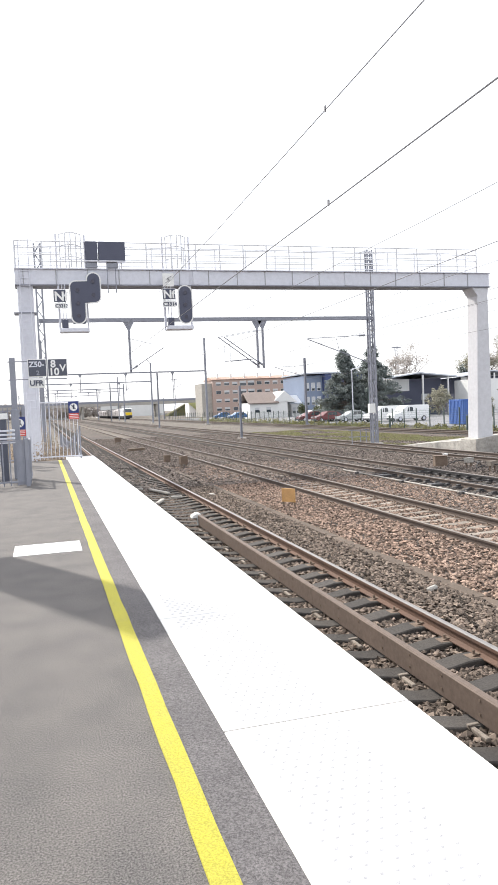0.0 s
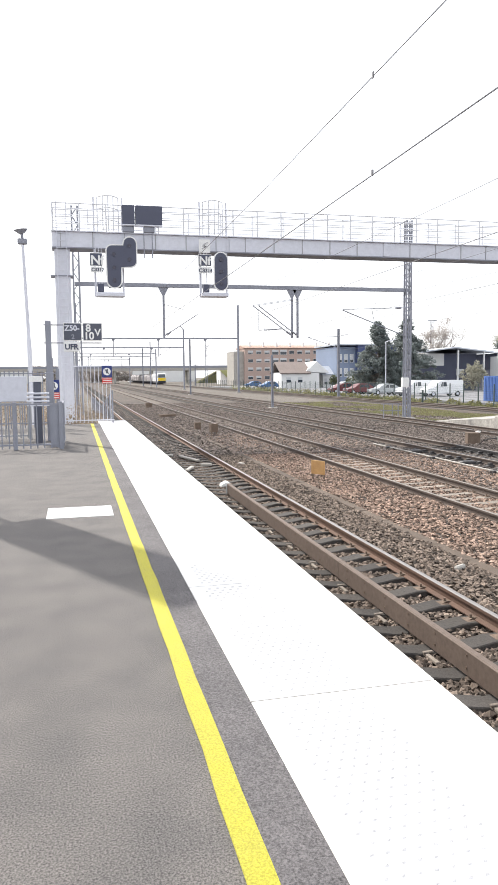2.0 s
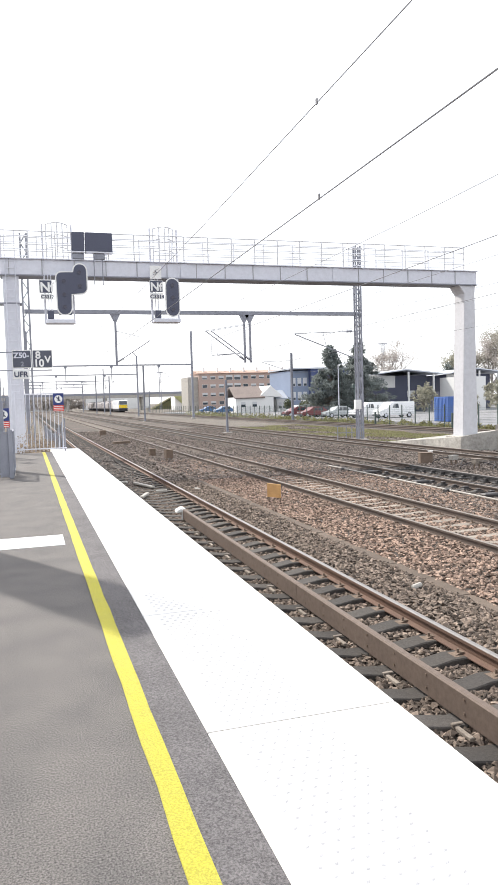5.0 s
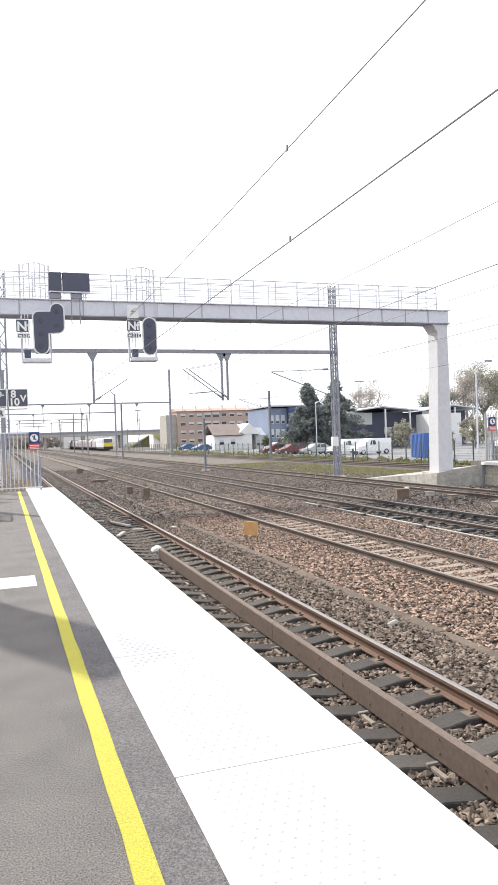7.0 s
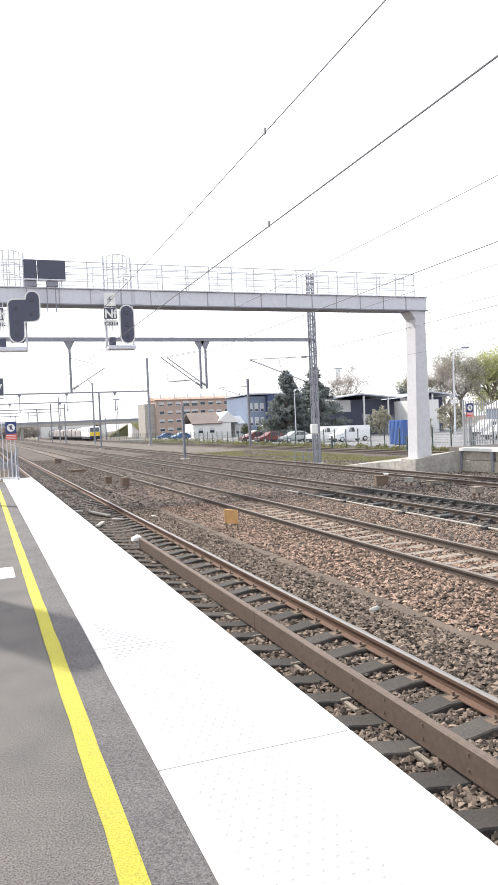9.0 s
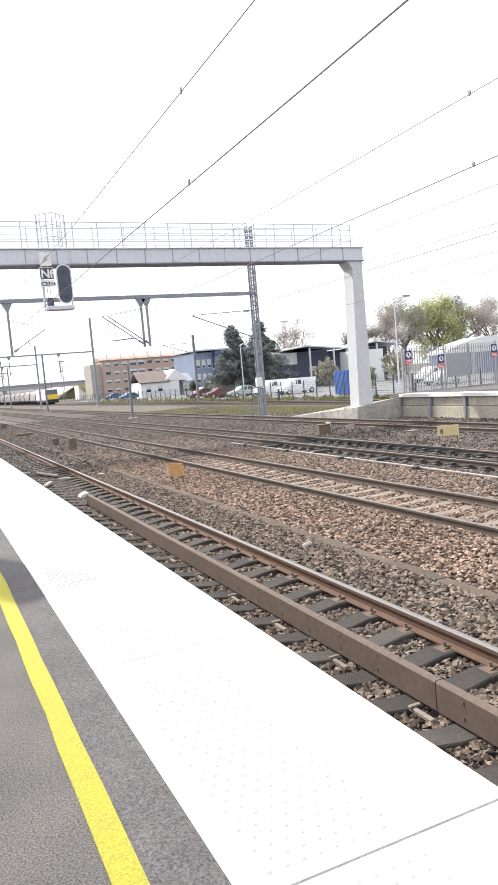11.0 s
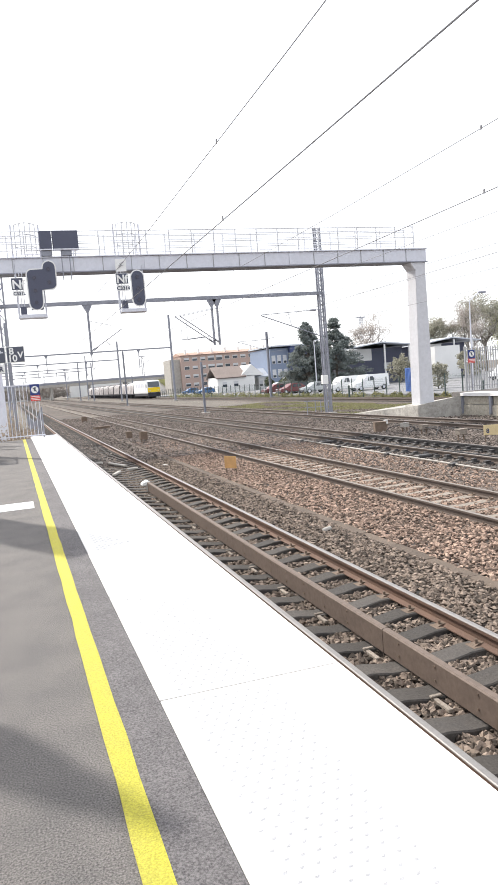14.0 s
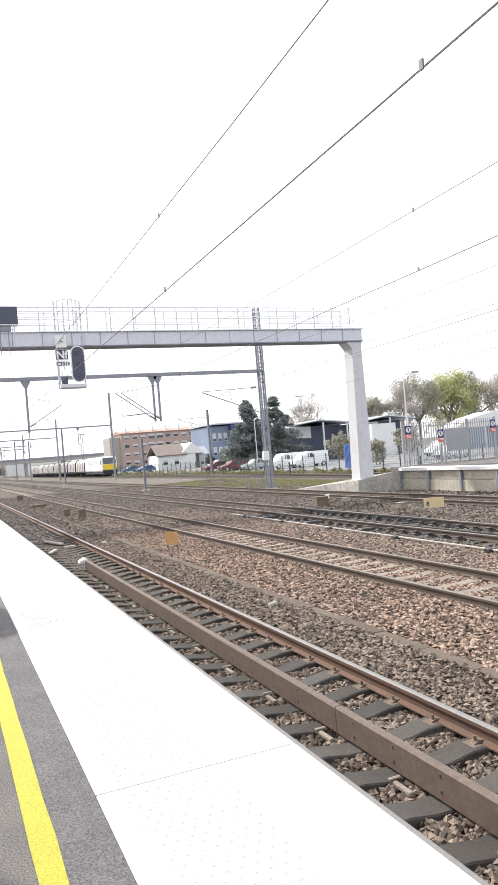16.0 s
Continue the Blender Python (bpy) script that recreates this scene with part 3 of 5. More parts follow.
for k in range(4):
    t = thing("loose_cable", "black cable looped on the ballast by the cable boxes", "cable", 13.6, 22.0 + 1.1 * k, -1.09)
    cu = bm_new()
    tube(cu, [Vector((0.45 * math.cos(math.pi * i / 12) + 0.1 * k, 0.5 * math.cos(math.pi * i / 12) * (-1) ** k, 0.28 * math.sin(math.pi * i / 12))) for i in range(13)], 0.018)
    part("cable", cu, "greasy", t)
st = thing("sleeper_end", "pale broken concrete block lying in ballast", "block", 3.27, 9.6, -1.045, -62)
part("block", box(bm_new(), -0.035, 0.035, -0.11, 0.11, 0, 0.07, 0.02), "concrete", st)

for x, y, l, rz in ((1.75, 24.5, 1.6, 14), (1.35, 21.8, 0.9, -20), (0.75, 26.0, 1.4, 60), (2.0, 22.6, 0.35, 80), (0.6, 31.0, 1.0, 75), (3.1, 22.5, 0.25, 10)):
    t = thing("scrap_bar", "pale scrap bar lying between the rails", "scrap", x, y, -1.08, rz)
    part("bar", box(bm_new(), -0.06, 0.06, -l / 2, l / 2, 0, 0.07, 0.015), "concrete", t)


# ---- signal gantry ----
GY, GZ0, GZ1 = 32.65, 7.14, 7.80
gantry = thing("signal_gantry", "grey steel signal gantry with handrails spanning the tracks", "signal gantry", 0, GY, 0)
b = box(bm_new(), -2.64, 20.05, -0.42, 0.42, GZ0, GZ1 - 0.02, 0.02)
girder = part("girder", b, "galv", gantry, "grey box girder")
for x in np.arange(-2.3, 20.0, 1.32):
    part("rib", box(bm_new(), x - 0.015, x + 0.015, -0.445, -0.42, GZ0, GZ1 - 0.02), "fence_grey", girder)
part("walkway", box(bm_new(), -2.66, 20.1, -0.5, 0.5, GZ1 - 0.02, GZ1 + 0.02), "galv", gantry, "steel walkway grating")
part("bottom_flange", box(bm_new(), -2.66, 20.1, -0.47, 0.47, GZ0 - 0.04, GZ0), "galv_dark", gantry)
for x0, x1 in ((4.9, 5.2), (12.2, 12.5)):
    part("splice_plate", box(bm_new(), x0, x1, -0.46, -0.445, GZ0 + 0.02, GZ1 - 0.06), "galv", gantry)
for yy in (-0.46, 0.46):
    rail = part("handrail", bm_new(), "galv", gantry, "thin steel handrail")
    b = bm_new()
    for z in (0.3, 0.58, 0.86, 1.13):
        bar(b, (-2.6, yy, GZ1 + z), (19.3, yy, GZ1 + z), 0.021 if z < 1 else 0.026, 5)
    rail.data = mesh_of(b, "handrail", "handrail")
    for x in np.arange(-2.6, 19.4, 1.095 if yy < 0 else 1.46):
        part("handrail_post", box(bm_new(), x - 0.026, x + 0.026, yy - 0.026, yy + 0.026, GZ1, GZ1 + 1.14), "handrail", rail)
for x in (-2.6, 19.3):
    b = bm_new()
    for z in (0.3, 0.58, 0.86, 1.13):
        bar(b, (x, -0.46, GZ1 + z), (x, 0.46, GZ1 + z), 0.018, 5)
    part("end_rail", b, "galv", gantry)
b = bm_new()
prism(b, [(-2.57, -1.2), (-2.57, GZ0 - 0.04), (-1.93, GZ0 - 0.04), (-1.93, -1.2)], "y", -0.32, 0.32)
bmesh.ops.bevel(b, geom=b.edges[:], offset=0.02, segments=1, affect="EDGES")
post = part("post", b, "galv", gantry, "grey square steel post")
part("post_collar", box(bm_new(), -2.75, -1.85, -0.36, 0.36, 5.95, 6.0), "galv_dark", post)
b = bm_new()
prism(b, [(19.18, -0.5), (19.36, GZ0 - 0.45), (19.06, GZ0 - 0.04), (20.0, GZ0 - 0.04), (19.96, GZ0 - 0.45), (20.06, -0.5)], "y", -0.40, 0.48)
bmesh.ops.bevel(b, geom=b.edges[:], offset=0.02, segments=1, affect="EDGES")
part("post", b, "concrete_light", gantry, "pale painted square steel post")
b = bm_new()
for s in (-2.45, -2.05):
    bar(b, (s, -0.46, 1.5), (s, -0.46, GZ1 + 1.2), 0.018, 5)
for z in np.arange(2.0, 8.6, 0.3):
    bar(b, (-2.45, -0.46, z), (-2.05, -0.46, z), 0.012, 5)
part("ladder", b, "galv", gantry, "thin steel ladder")
structure("gantry_footing", box(bm_new(), 18.9, 20.25, 32.2, 33.4, -1.3, -0.46, 0.03), "stained", "stained concrete footing of the gantry post")


def rounded(cx, cz, r, a0, a1, n=8):
    return [(cx + r * math.cos(radians(a0 + (a1 - a0) * i / n)), cz + r * math.sin(radians(a0 + (a1 - a0) * i / n))) for i in range(n + 1)]


def signal(name, label, outline, lamps, x0, x1, zb, zt, plaques, number, frame_x):
    """A hanging signal: rimmed black target with lamps, its cage, ledge and plates."""
    sy = GY - 0.78
    t = thing(name, label, "railway signal", 0, sy, 0)
    cx, cz = sum(p[0] for p in outline) / len(outline), sum(p[1] for p in outline) / len(outline)
    rim = part("rim", prism(bm_new(), outline, "y", 0.0, 0.05), "white_paint", t, "white rim of the target")
    inner = [(p[0] + n[0] * 0.055, p[1] + n[1] * 0.055) for p, n in zip(outline, inward(outline))]
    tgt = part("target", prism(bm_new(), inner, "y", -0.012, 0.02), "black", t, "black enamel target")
    for lx, lz in lamps:
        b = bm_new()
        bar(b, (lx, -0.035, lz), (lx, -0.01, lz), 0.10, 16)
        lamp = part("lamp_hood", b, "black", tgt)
        b = bm_new()
        bar(b, (lx, -0.040, lz), (lx, -0.034, lz), 0.08, 16)
        part("lamp_lens", b, "lens", tgt, "unlit dark lens")
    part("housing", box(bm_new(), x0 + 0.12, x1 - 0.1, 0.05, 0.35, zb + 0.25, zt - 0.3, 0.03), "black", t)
    part("ledge", box(bm_new(), frame_x[0], frame_x[1], -0.05, 0.55, zb - 0.12, zb + 0.05, 0.02), "galv", t, "grey steel ledge")
    for x in frame_x:
        part("hanger", box(bm_new(), x - 0.035, x + 0.035, 0.36, 0.44, zb - 0.1, GZ1 + 1.45), "galv", t)
    for k in range(3):
        part("ladder_side", box(bm_new(), frame_x[0] + 0.02 + 0.12 * k, frame_x[0] + 0.05 + 0.12 * k, 0.30, 0.33, zb, GZ0), "galv", t)
    b = bm_new()
    for i in range(5):
        a = math.pi * i / 4
        p = ((frame_x[0] + frame_x[1]) / 2 + (frame_x[1] - frame_x[0]) * 0.74 * (i / 4 - 0.5), 0.4 - 0.4 * math.sin(a), GZ1 + 1.45)
        bar(b, (p[0], p[1], GZ1), p, 0.024, 5)
        if i:
            for z in (0, -0.5, -1.0):
                bar(b, (q[0], q[1], q[2] + z), (p[0], p[1], p[2] + z), 0.022, 5)
        q = p
    part("safety_cage", b, "handrail", t, "thin steel safety cage")
    (px0, px1, pz0, pz1), (nx0, nx1, nz0, nz1) = plaques
    pl = part("plate", box(bm_new(), px0, px1, 0.0, 0.02, pz0, pz1), "white_paint", t, "white and black plate")
    part("plate_field", box(bm_new(), px0 + 0.02, px1 - 0.02, -0.005, 0.001, pz0 + 0.02, pz1 - 0.02), "black", pl)
    writing("letters", "Nf", (pz1 - pz0) * 0.98, px0 + 0.035, -0.012, pz0 + 0.07, "white_paint", pl)
    nb = part("number_plate", box(bm_new(), nx0, nx1, 0.0, 0.02, nz0, nz1), "white_paint", t, "white number plate")
    writing("number", number, (nz1 - nz0) * 0.8, nx0 + 0.02, -0.004, nz0 + 0.05, "black", nb)
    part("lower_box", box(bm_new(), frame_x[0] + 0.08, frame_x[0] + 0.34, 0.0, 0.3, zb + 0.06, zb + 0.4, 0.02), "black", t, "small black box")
    return t


def inward(pts):
    """Unit vectors into a polygon at its corners."""
    n = len(pts)
    area = sum(pts[i][0] * pts[(i + 1) % n][1] - pts[(i + 1) % n][0] * pts[i][1] for i in range(n))
    s = 1 if area > 0 else -1
    res = []
    for i in range(n):
        (ax, az), (bx, bz), (cx, cz) = pts[i - 1], pts[i], pts[(i + 1) % n]
        d1, d2 = Vector((bx - ax, bz - az)).normalized(), Vector((cx - bx, cz - bz)).normalized()
        v = Vector((-(d1.y + d2.y), d1.x + d2.x)) * s
        res.append(v.normalized() if v.length > 1e-6 else Vector((-d1.y, d1.x)) * s)
    return res


out1 = (rounded(-0.14, 5.75, 0.33, 180, 360) + [(0.19, 6.28)] + rounded(0.56, 6.58, 0.28, -90, 0, 6) + rounded(0.53, 7.30, 0.31, 0, 170, 8)
        + [(0.22, 7.26)] + rounded(-0.22, 6.99, 0.27, 90, 180, 6))
signal("railway_signal", "hanging black signal with an angular target and white rim", out1,
       ((-0.14, 5.78), (-0.14, 6.3), (-0.14, 6.85), (0.5, 7.22), (0.5, 6.65)), -0.5, 0.25, 5.22, 7.2, ((-1.14, -0.62, 6.34, 6.88), (-1.10, -0.62, 6.08, 6.32)), "C3312", (-0.92, 0.26))
out2 = rounded(4.44, 5.72, 0.33, 180, 360) + rounded(4.44, 6.76, 0.33, 0, 180)
signal("railway_signal", "hanging black signal with an oval target and white rim", out2,
       ((4.44, 5.72), (4.44, 6.24), (4.44, 6.76)), 4.1, 4.78, 5.28, 7.1, ((3.44, 4.02, 6.45, 6.95), (3.44, 4.02, 6.14, 6.42)), "C3314", (3.58, 4.76))
tv = thing("catenary_plate", "white plate with a black zigzag mark above the signal", "sign", 0, GY - 0.79, 0)
part("plate", box(bm_new(), 3.48, 3.97, 0, 0.02, 7.02, 7.58), "white_paint", tv)
b = bm_new()
for p, q in (((3.6, 7.18), (3.78, 7.28)), ((3.78, 7.28), (3.68, 7.36)), ((3.68, 7.36), (3.86, 7.46)), ((3.62, 7.3), (3.84, 7.3))):
    beam_sq(b, (p[0], -0.006, p[1]), (q[0], -0.006, q[1]), 0.05, 0.008)
part("mark", b, "black", tv)
panel = thing("indicator_panel", "pair of dark indicator boxes standing on the gantry walkway", "indicator panel", 0, GY - 0.6, 0)
for x0, x1 in ((0.26, 0.78), (0.82, 1.95)):
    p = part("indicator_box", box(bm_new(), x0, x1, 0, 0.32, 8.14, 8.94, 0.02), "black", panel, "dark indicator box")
    part("frame", box(bm_new(), x0, x1, -0.02, 0.34, 8.08, 8.14, 0.01), "galv", p)
    part("bracket", box(bm_new(), (x0 + x1) / 2 - 0.24, (x0 + x1) / 2 + 0.24, 0.05, 0.3, GZ1 + 0.02, 8.08, 0.03), "galv_dark", p)
for x in (1.15, 1.5):
    part("cable_drop", box(bm_new(), x - 0.02, x + 0.02, 0.0, 0.04, 6.75, GZ1), "galv_dark", panel)


# ---- overhead line ----
def lattice_mast(bm, x, y, z0, z1, w, d):
    for sx in (-1, 1):
        for sy in (-1, 1):
            box(bm, x + sx * w / 2 - 0.05, x + sx * w / 2 + 0.05, y + sy * d / 2 - 0.03, y + sy * d / 2 + 0.03, z0, z1)
    n = int((z1 - z0) / (w * 1.6))
    for i in range(n):
        a, c = z0 + (z1 - z0) * i / n, z0 + (z1 - z0) * (i + 1) / n
        s = 1 if i % 2 else -1
        for sy in (-1, 1):
            beam_sq(bm, (x - s * w / 2, y + sy * d / 2, a), (x + s * w / 2, y + sy * d / 2, c), 0.05, 0.03)
        for sx in (-1, 1):
            beam_sq(bm, (x + sx * w / 2, y - s * d / 2, a), (x + sx * w / 2, y + s * d / 2, c), 0.05, 0.03)


def portal(y, x0, x1, top, bz, base=-1.15, drops=(), big=False):
    """Two masts, a beam and droppers with arms."""
    t = thing("catenary_portal", "grey steel catenary portal across the tracks", "catenary portal", 0, y, 0, group="catenary portals")
    for x in (x0, x1):
        b = bm_new()
        if big:
            lattice_mast(b, x, 0, base, top, 0.32, 0.3)
        else:
            box(b, x - 0.16, x + 0.16, -0.16, 0.16, base, top)
        part("mast", b, "galv_dark", t, "steel mast")
        part("mast_foot", box(bm_new(), x - 0.4, x + 0.4, -0.4, 0.4, -1.3, -1.0, 0.02), "concrete", t)
    h = 0.11
    part("beam", box(bm_new(), x0 - 0.1, x1 + 0.1, -0.09, 0.09, bz - h, bz + h), "galv_dark", t)
    for dx, low in drops:
        b = bm_new()
        box(b, dx - 0.06, dx + 0.06, -0.06, 0.06, low, bz - h)
        prism(b, [(dx - 0.3, bz - h), (dx + 0.3, bz - h), (dx + 0.07, bz - h - 0.45), (dx - 0.07, bz - h - 0.45)], "y", -0.05, 0.05)
        d = part("drop_post", b, "galv_dark", t)
        b = bm_new()
        s = -1 if big and dx > 8 else 1
        if s < 0:
            bar(b, (dx, -0.1, low + 0.1), (dx - 2.45, -0.1, low + 1.9), 0.03, 6)
            bar(b, (dx, -0.1, low + 2.3), (dx - 2.45, -0.1, low + 1.9), 0.014, 6)
            bar(b, (dx - 0.7, -0.1, low + 0.55), (dx - 2.1, -0.1, low + 0.45), 0.022, 6)
            bar(b, (dx - 2.1, -0.1, low + 0.45), (dx - 2.1, -0.1, low + 1.6), 0.012, 6)
        else:
            bar(b, (dx, -0.1, low + 0.15), (dx + 1.95, -0.1, low + 1.4), 0.028, 6)
            bar(b, (dx, -0.1, low + 1.95), (dx + 1.3, -0.1, low + 1.62), 0.014, 6)
            bar(b, (dx + 0.9, -0.1, low + 0.75), (dx + 1.15, -0.1, low + 0.45), 0.02, 6)
        part("arm", b, "galv_dark", d)
        b = bm_new()
        for k in range(4):
            bar(b, (dx + s * (0.12 + 0.07 * k), -0.1, low + 0.22 + 0.045 * k), (dx + s * (0.16 + 0.07 * k), -0.1, low + 0.245 + 0.045 * k), 0.07, 8)
        part("insulator", b, "galv_dark", d)
    return t


pm = portal(42.5, -1.64, 18.45, 11.15, 6.92, drops=((3.2, 3.9), (10.9, 3.95), (11.25, 3.95)), big=True)
part("equipment_box", box(bm_new(), 17.95, 18.35, -0.5, -0.2, 0.9, 1.5, 0.03), "white_paint", pm, "small white equipment box")
b = bm_new()
bar(b, (18.35, -0.1, 5.84), (14.1, -0.1, 5.68), 0.022, 6)
bar(b, (18.35, -0.1, 4.05), (14.1, -0.1, 5.64), 0.032, 6)
bar(b, (16.2, -0.1, 4.85), (16.0, -0.1, 5.74), 0.016, 6)
part("bracket_arm", b, "galv_dark", pm, "slim hinged bracket arm")
b = bm_new()
for k in range(5):
    bar(b, (17.6 + 0.08 * k, -0.1, 5.815 + 0.003 * k), (17.64 + 0.08 * k, -0.1, 5.815 + 0.003 * k), 0.075, 8)
part("insulator", b, "galv_dark", pm)
portal(123, -1.5, 25.8, 13.9, 8.2, drops=((4.5, 5.2), (20.0, 5.0), (12, 5.2)))
portal(163, -2, 22.2, 12.4, 8.3, drops=((4.5, 5.2), (15, 5.2)))
portal(205, -4, 20.5, 9.6, 8.3, drops=((2.5, 5.2), (13, 5.2)))
portal(240, -6, 22.5, 13.3, 8.5, drops=((2.5, 5.2), (13, 5.2)))
portal(285, -10, 19, 9.5, 8.6, drops=((0, 5.2), (11, 5.2)))


def mast(x, y, top, r, label, arm=0.0):
    t = thing("catenary_mast", label, "catenary mast", x, y, -1.15)
    b = bm_new()
    box(b, -r, r, -r * 0.2, r * 0.2, 0, top + 1.15)
    box(b, -r, -r * 0.75, -r, r, 0, top + 1.15)
    box(b, r * 0.75, r, -r, r, 0, top + 1.15)
    part("mast", b, "galv_dark", t)
    if arm:
        b = bm_new()
        z = top + 0.4
        bar(b, (0, -0.1, z - 1.6), (-arm, -0.1, z - 0.3), 0.035, 6)
        bar(b, (0, -0.1, z - 0.2), (-arm, -0.1, z - 0.3), 0.028, 6)
        bar(b, (-0.5, -0.1, z - 0.25), (1.2, -0.1, z + 0.05), 0.025, 6)
        part("arm", b, "galv_dark", t)
    part("mast_foot", box(bm_new(), -0.35, 0.35, -0.35, 0.35, -0.1, 0.12, 0.02), "concrete", t)
    return t


mast(15.6, 112, 7.5, 0.11, "slim grey steel mast between the tracks")
mast(14.75, 61, 3.5, 0.09, "short grey steel post between the tracks")
mast(29.9, 85, 7.4, 0.13, "grey steel catenary mast beside the siding", 4.0)
mast(33.3, 215, 5.4, 0.14, "grey steel catenary mast beside the siding")
mast(18.6, 225, 10.6, 0.16, "grey steel catenary mast between the tracks")


def wire(x, z, y0, y1, sag, r, name, label, drops=0, zc=0.0):
    """A wire along the track, hung from portal to portal."""
    t = thing(name, label, "overhead wire", x, 0, 0, group="overhead wires")
    b = bm_new()
    n = 40
    pts = []
    for i in range(n + 1):
        y = y0 + (y1 - y0) * i / n
        u = ((y - 42.5) / 58.0) % 1.0
        pts.append(Vector((0.15 * math.cos(math.pi * (y - 42.5) / 58.0), y, z - sag * 4 * u * (1 - u))))
    tube(b, pts, r)
    part("wire", b, "wire", t)
    if drops:
        for k in range(drops):
            y = y0 + 7.0 + 6.4 * k
            u = ((y - 42.5) / 58.0) % 1.0
            cx = 0.15 * math.cos(math.pi * (y - 42.5) / 58.0)
            zz = z - sag * 4 * u * (1 - u)
            b = box(bm_new(), cx - 0.008, cx + 0.008, y - 0.02, y + 0.02, zz - 0.01, zz + 0.06)
            part("clamp", b, "wire", t, "small wire clamp")
    return t


for k, (tx, cz) in enumerate(((1.70, 4.13), (6.40, 4.55), (11.05, 4.55), (16.85, 4.6), (28.75, 4.7))):
    wire(tx, cz, -30, 330, 0.05, 0.0078, "contact_wire", "thin dark contact wire over the track", 6)
    wire(tx, cz + (1.52 if k == 0 else 1.45), -30, 330, 0.45, 0.006, "catenary_wire", "thin dark carrying wire over the track", 6)
wire(20.3, 7.3, -30, 330, 0.4, 0.010, "feeder_wire", "thin dark feeder wire beside the tracks")
wire(20.9, 6.3, -30, 330, 0.4, 0.010, "feeder_wire", "thin dark feeder wire beside the tracks")


# ---- platform furniture ----
SY = 20.8
sp = thing("sign_post", "grey steel post with three speed boards", "sign post", -2.55, SY, 0)
part("post", box(bm_new(), -0.075, 0.075, -0.075, 0.075, 0, 3.22, 0.01), "galv_dark", sp)
part("post_sleeve", box(bm_new(), -0.1, 0.1, -0.1, 0.1, 0, 1.85, 0.012), "galv_dark", sp)
for z in (3.10, 2.62):
    part("bracket", box(bm_new(), -0.12, 1.40, 0.08, 0.11, z, z + 0.03), "galv_dark", sp)
bd = part("board", box(bm_new(), 0.39, 0.88, -0.02, 0.02, 2.69, 3.17, 0.01), "white_paint", sp, "dark board with a white edge")
part("board_field", box(bm_new(), 0.41, 0.86, -0.026, -0.02, 2.71, 3.15), "board", bd)
writing("letters", "Z50-", 0.20, 0.425, -0.03, 2.96, "galv", bd)
writing("letters", "2", 0.17, 0.60, -0.03, 2.74, "galv_dark", bd)
bd = part("board", box(bm_new(), 0.90, 1.42, -0.02, 0.02, 2.69, 3.17, 0.01), "white_paint", sp, "dark board with white figures")
part("board_field", box(bm_new(), 0.92, 1.40, -0.026, -0.02, 2.71, 3.15), "board", bd)
writing("letters", "8", 0.27, 0.98, -0.03, 2.94, "white_paint", bd)
writing("letters", "10", 0.27, 0.93, -0.03, 2.73, "white_paint", bd)
writing("letters", "V", 0.25, 1.22, -0.03, 2.83, "white_paint", bd)
bd = part("board", box(bm_new(), 0.39, 0.82, -0.02, 0.02, 2.40, 2.67, 0.01), "white_paint", sp, "white board with black letters")
writing("letters", "UFR", 0.20, 0.42, -0.03, 2.46, "black", bd)


def bar_fence(name, label, x0, x1, y, h, step, r, material, rails, z0=0.0, posts=()):
    """A fence along x with upright bars."""
    t = thing(name, label, "fence", x0, y, z0)
    for z in rails:
        part("rail", box(bm_new(), 0, x1 - x0, -0.02, 0.02, z - 0.02, z + 0.02), material, t)
    me = mesh_of(box(bm_new(), -r, r, -r, r, 0.03, h), "bar", material)
    for i in range(int((x1 - x0) / step) + 1):
        part("bar", me, "", t).matrix_basis = pose(i * step, 0, 0)
    for x in posts:
        part("post", box(bm_new(), x - x0 - 0.05, x - x0 + 0.05, -0.05, 0.05, 0, h + 0.06, 0.008), material, t)
    return t


bar_fence("platform_railing", "grey galvanised railing with upright bars on the platform", -7.6, -2.2, 18.4, 1.08, 0.16, 0.014, "galv_dark", (0.12, 1.08), posts=(-7.6, -5.4, -3.3, -2.25))
t = thing("platform_railing", "short grey galvanised side railing at the platform end", "fence", -2.2, 18.4, 0)
for z in (0.12, 1.08):
    part("rail", box(bm_new(), -0.02, 0.02, 0, 2.2, z - 0.02, z + 0.02), "galv_dark", t)
for i in range(12):
    part("bar", box(bm_new(), -0.014, 0.014, 0.18 * i, 0.18 * i + 0.028, 0.05, 1.08), "galv_dark", t)
part("panel", box(bm_new(), -0.30, -0.05, 0.0, 0.03, 0.05, 1.05), "galv_dark", t, "grey sheet panel")
bar_fence("platform_railing", "grey galvanised railing with a sloping handrail behind", -7.6, -3.1, 21.6, 1.02, 0.2, 0.016, "fence_grey", (0.1, 1.0), posts=(-7.5, -5.3, -3.15))
bar_fence("palisade_fence", "tall grey galvanised palisade fence closing the platform", -8.5, -2.4, 25.7, 1.95, 0.15, 0.018, "galv_dark", (0.2, 1.85), posts=(-8.4, -6.4, -4.4, -2.45))
bar_fence("palisade_fence", "tall thin grey fence at the platform end", -2.3, -0.5, 28.0, 2.15, 0.14, 0.011, "galv", (0.12, 2.12), posts=(-2.3,))
sh = thing("sheet_panel", "grey sheet metal panel fixed to the railing", "panel", -4.2, 21.7, 0)
part("sheet", box(bm_new(), -3.5, 1.0, -0.02, 0.02, 1.05, 1.75, 0.01), "galv", sh)
tk = thing("grey_cabinet", "slim dark post cabinet with a white label", "cabinet", -2.83, 19.9, 0)
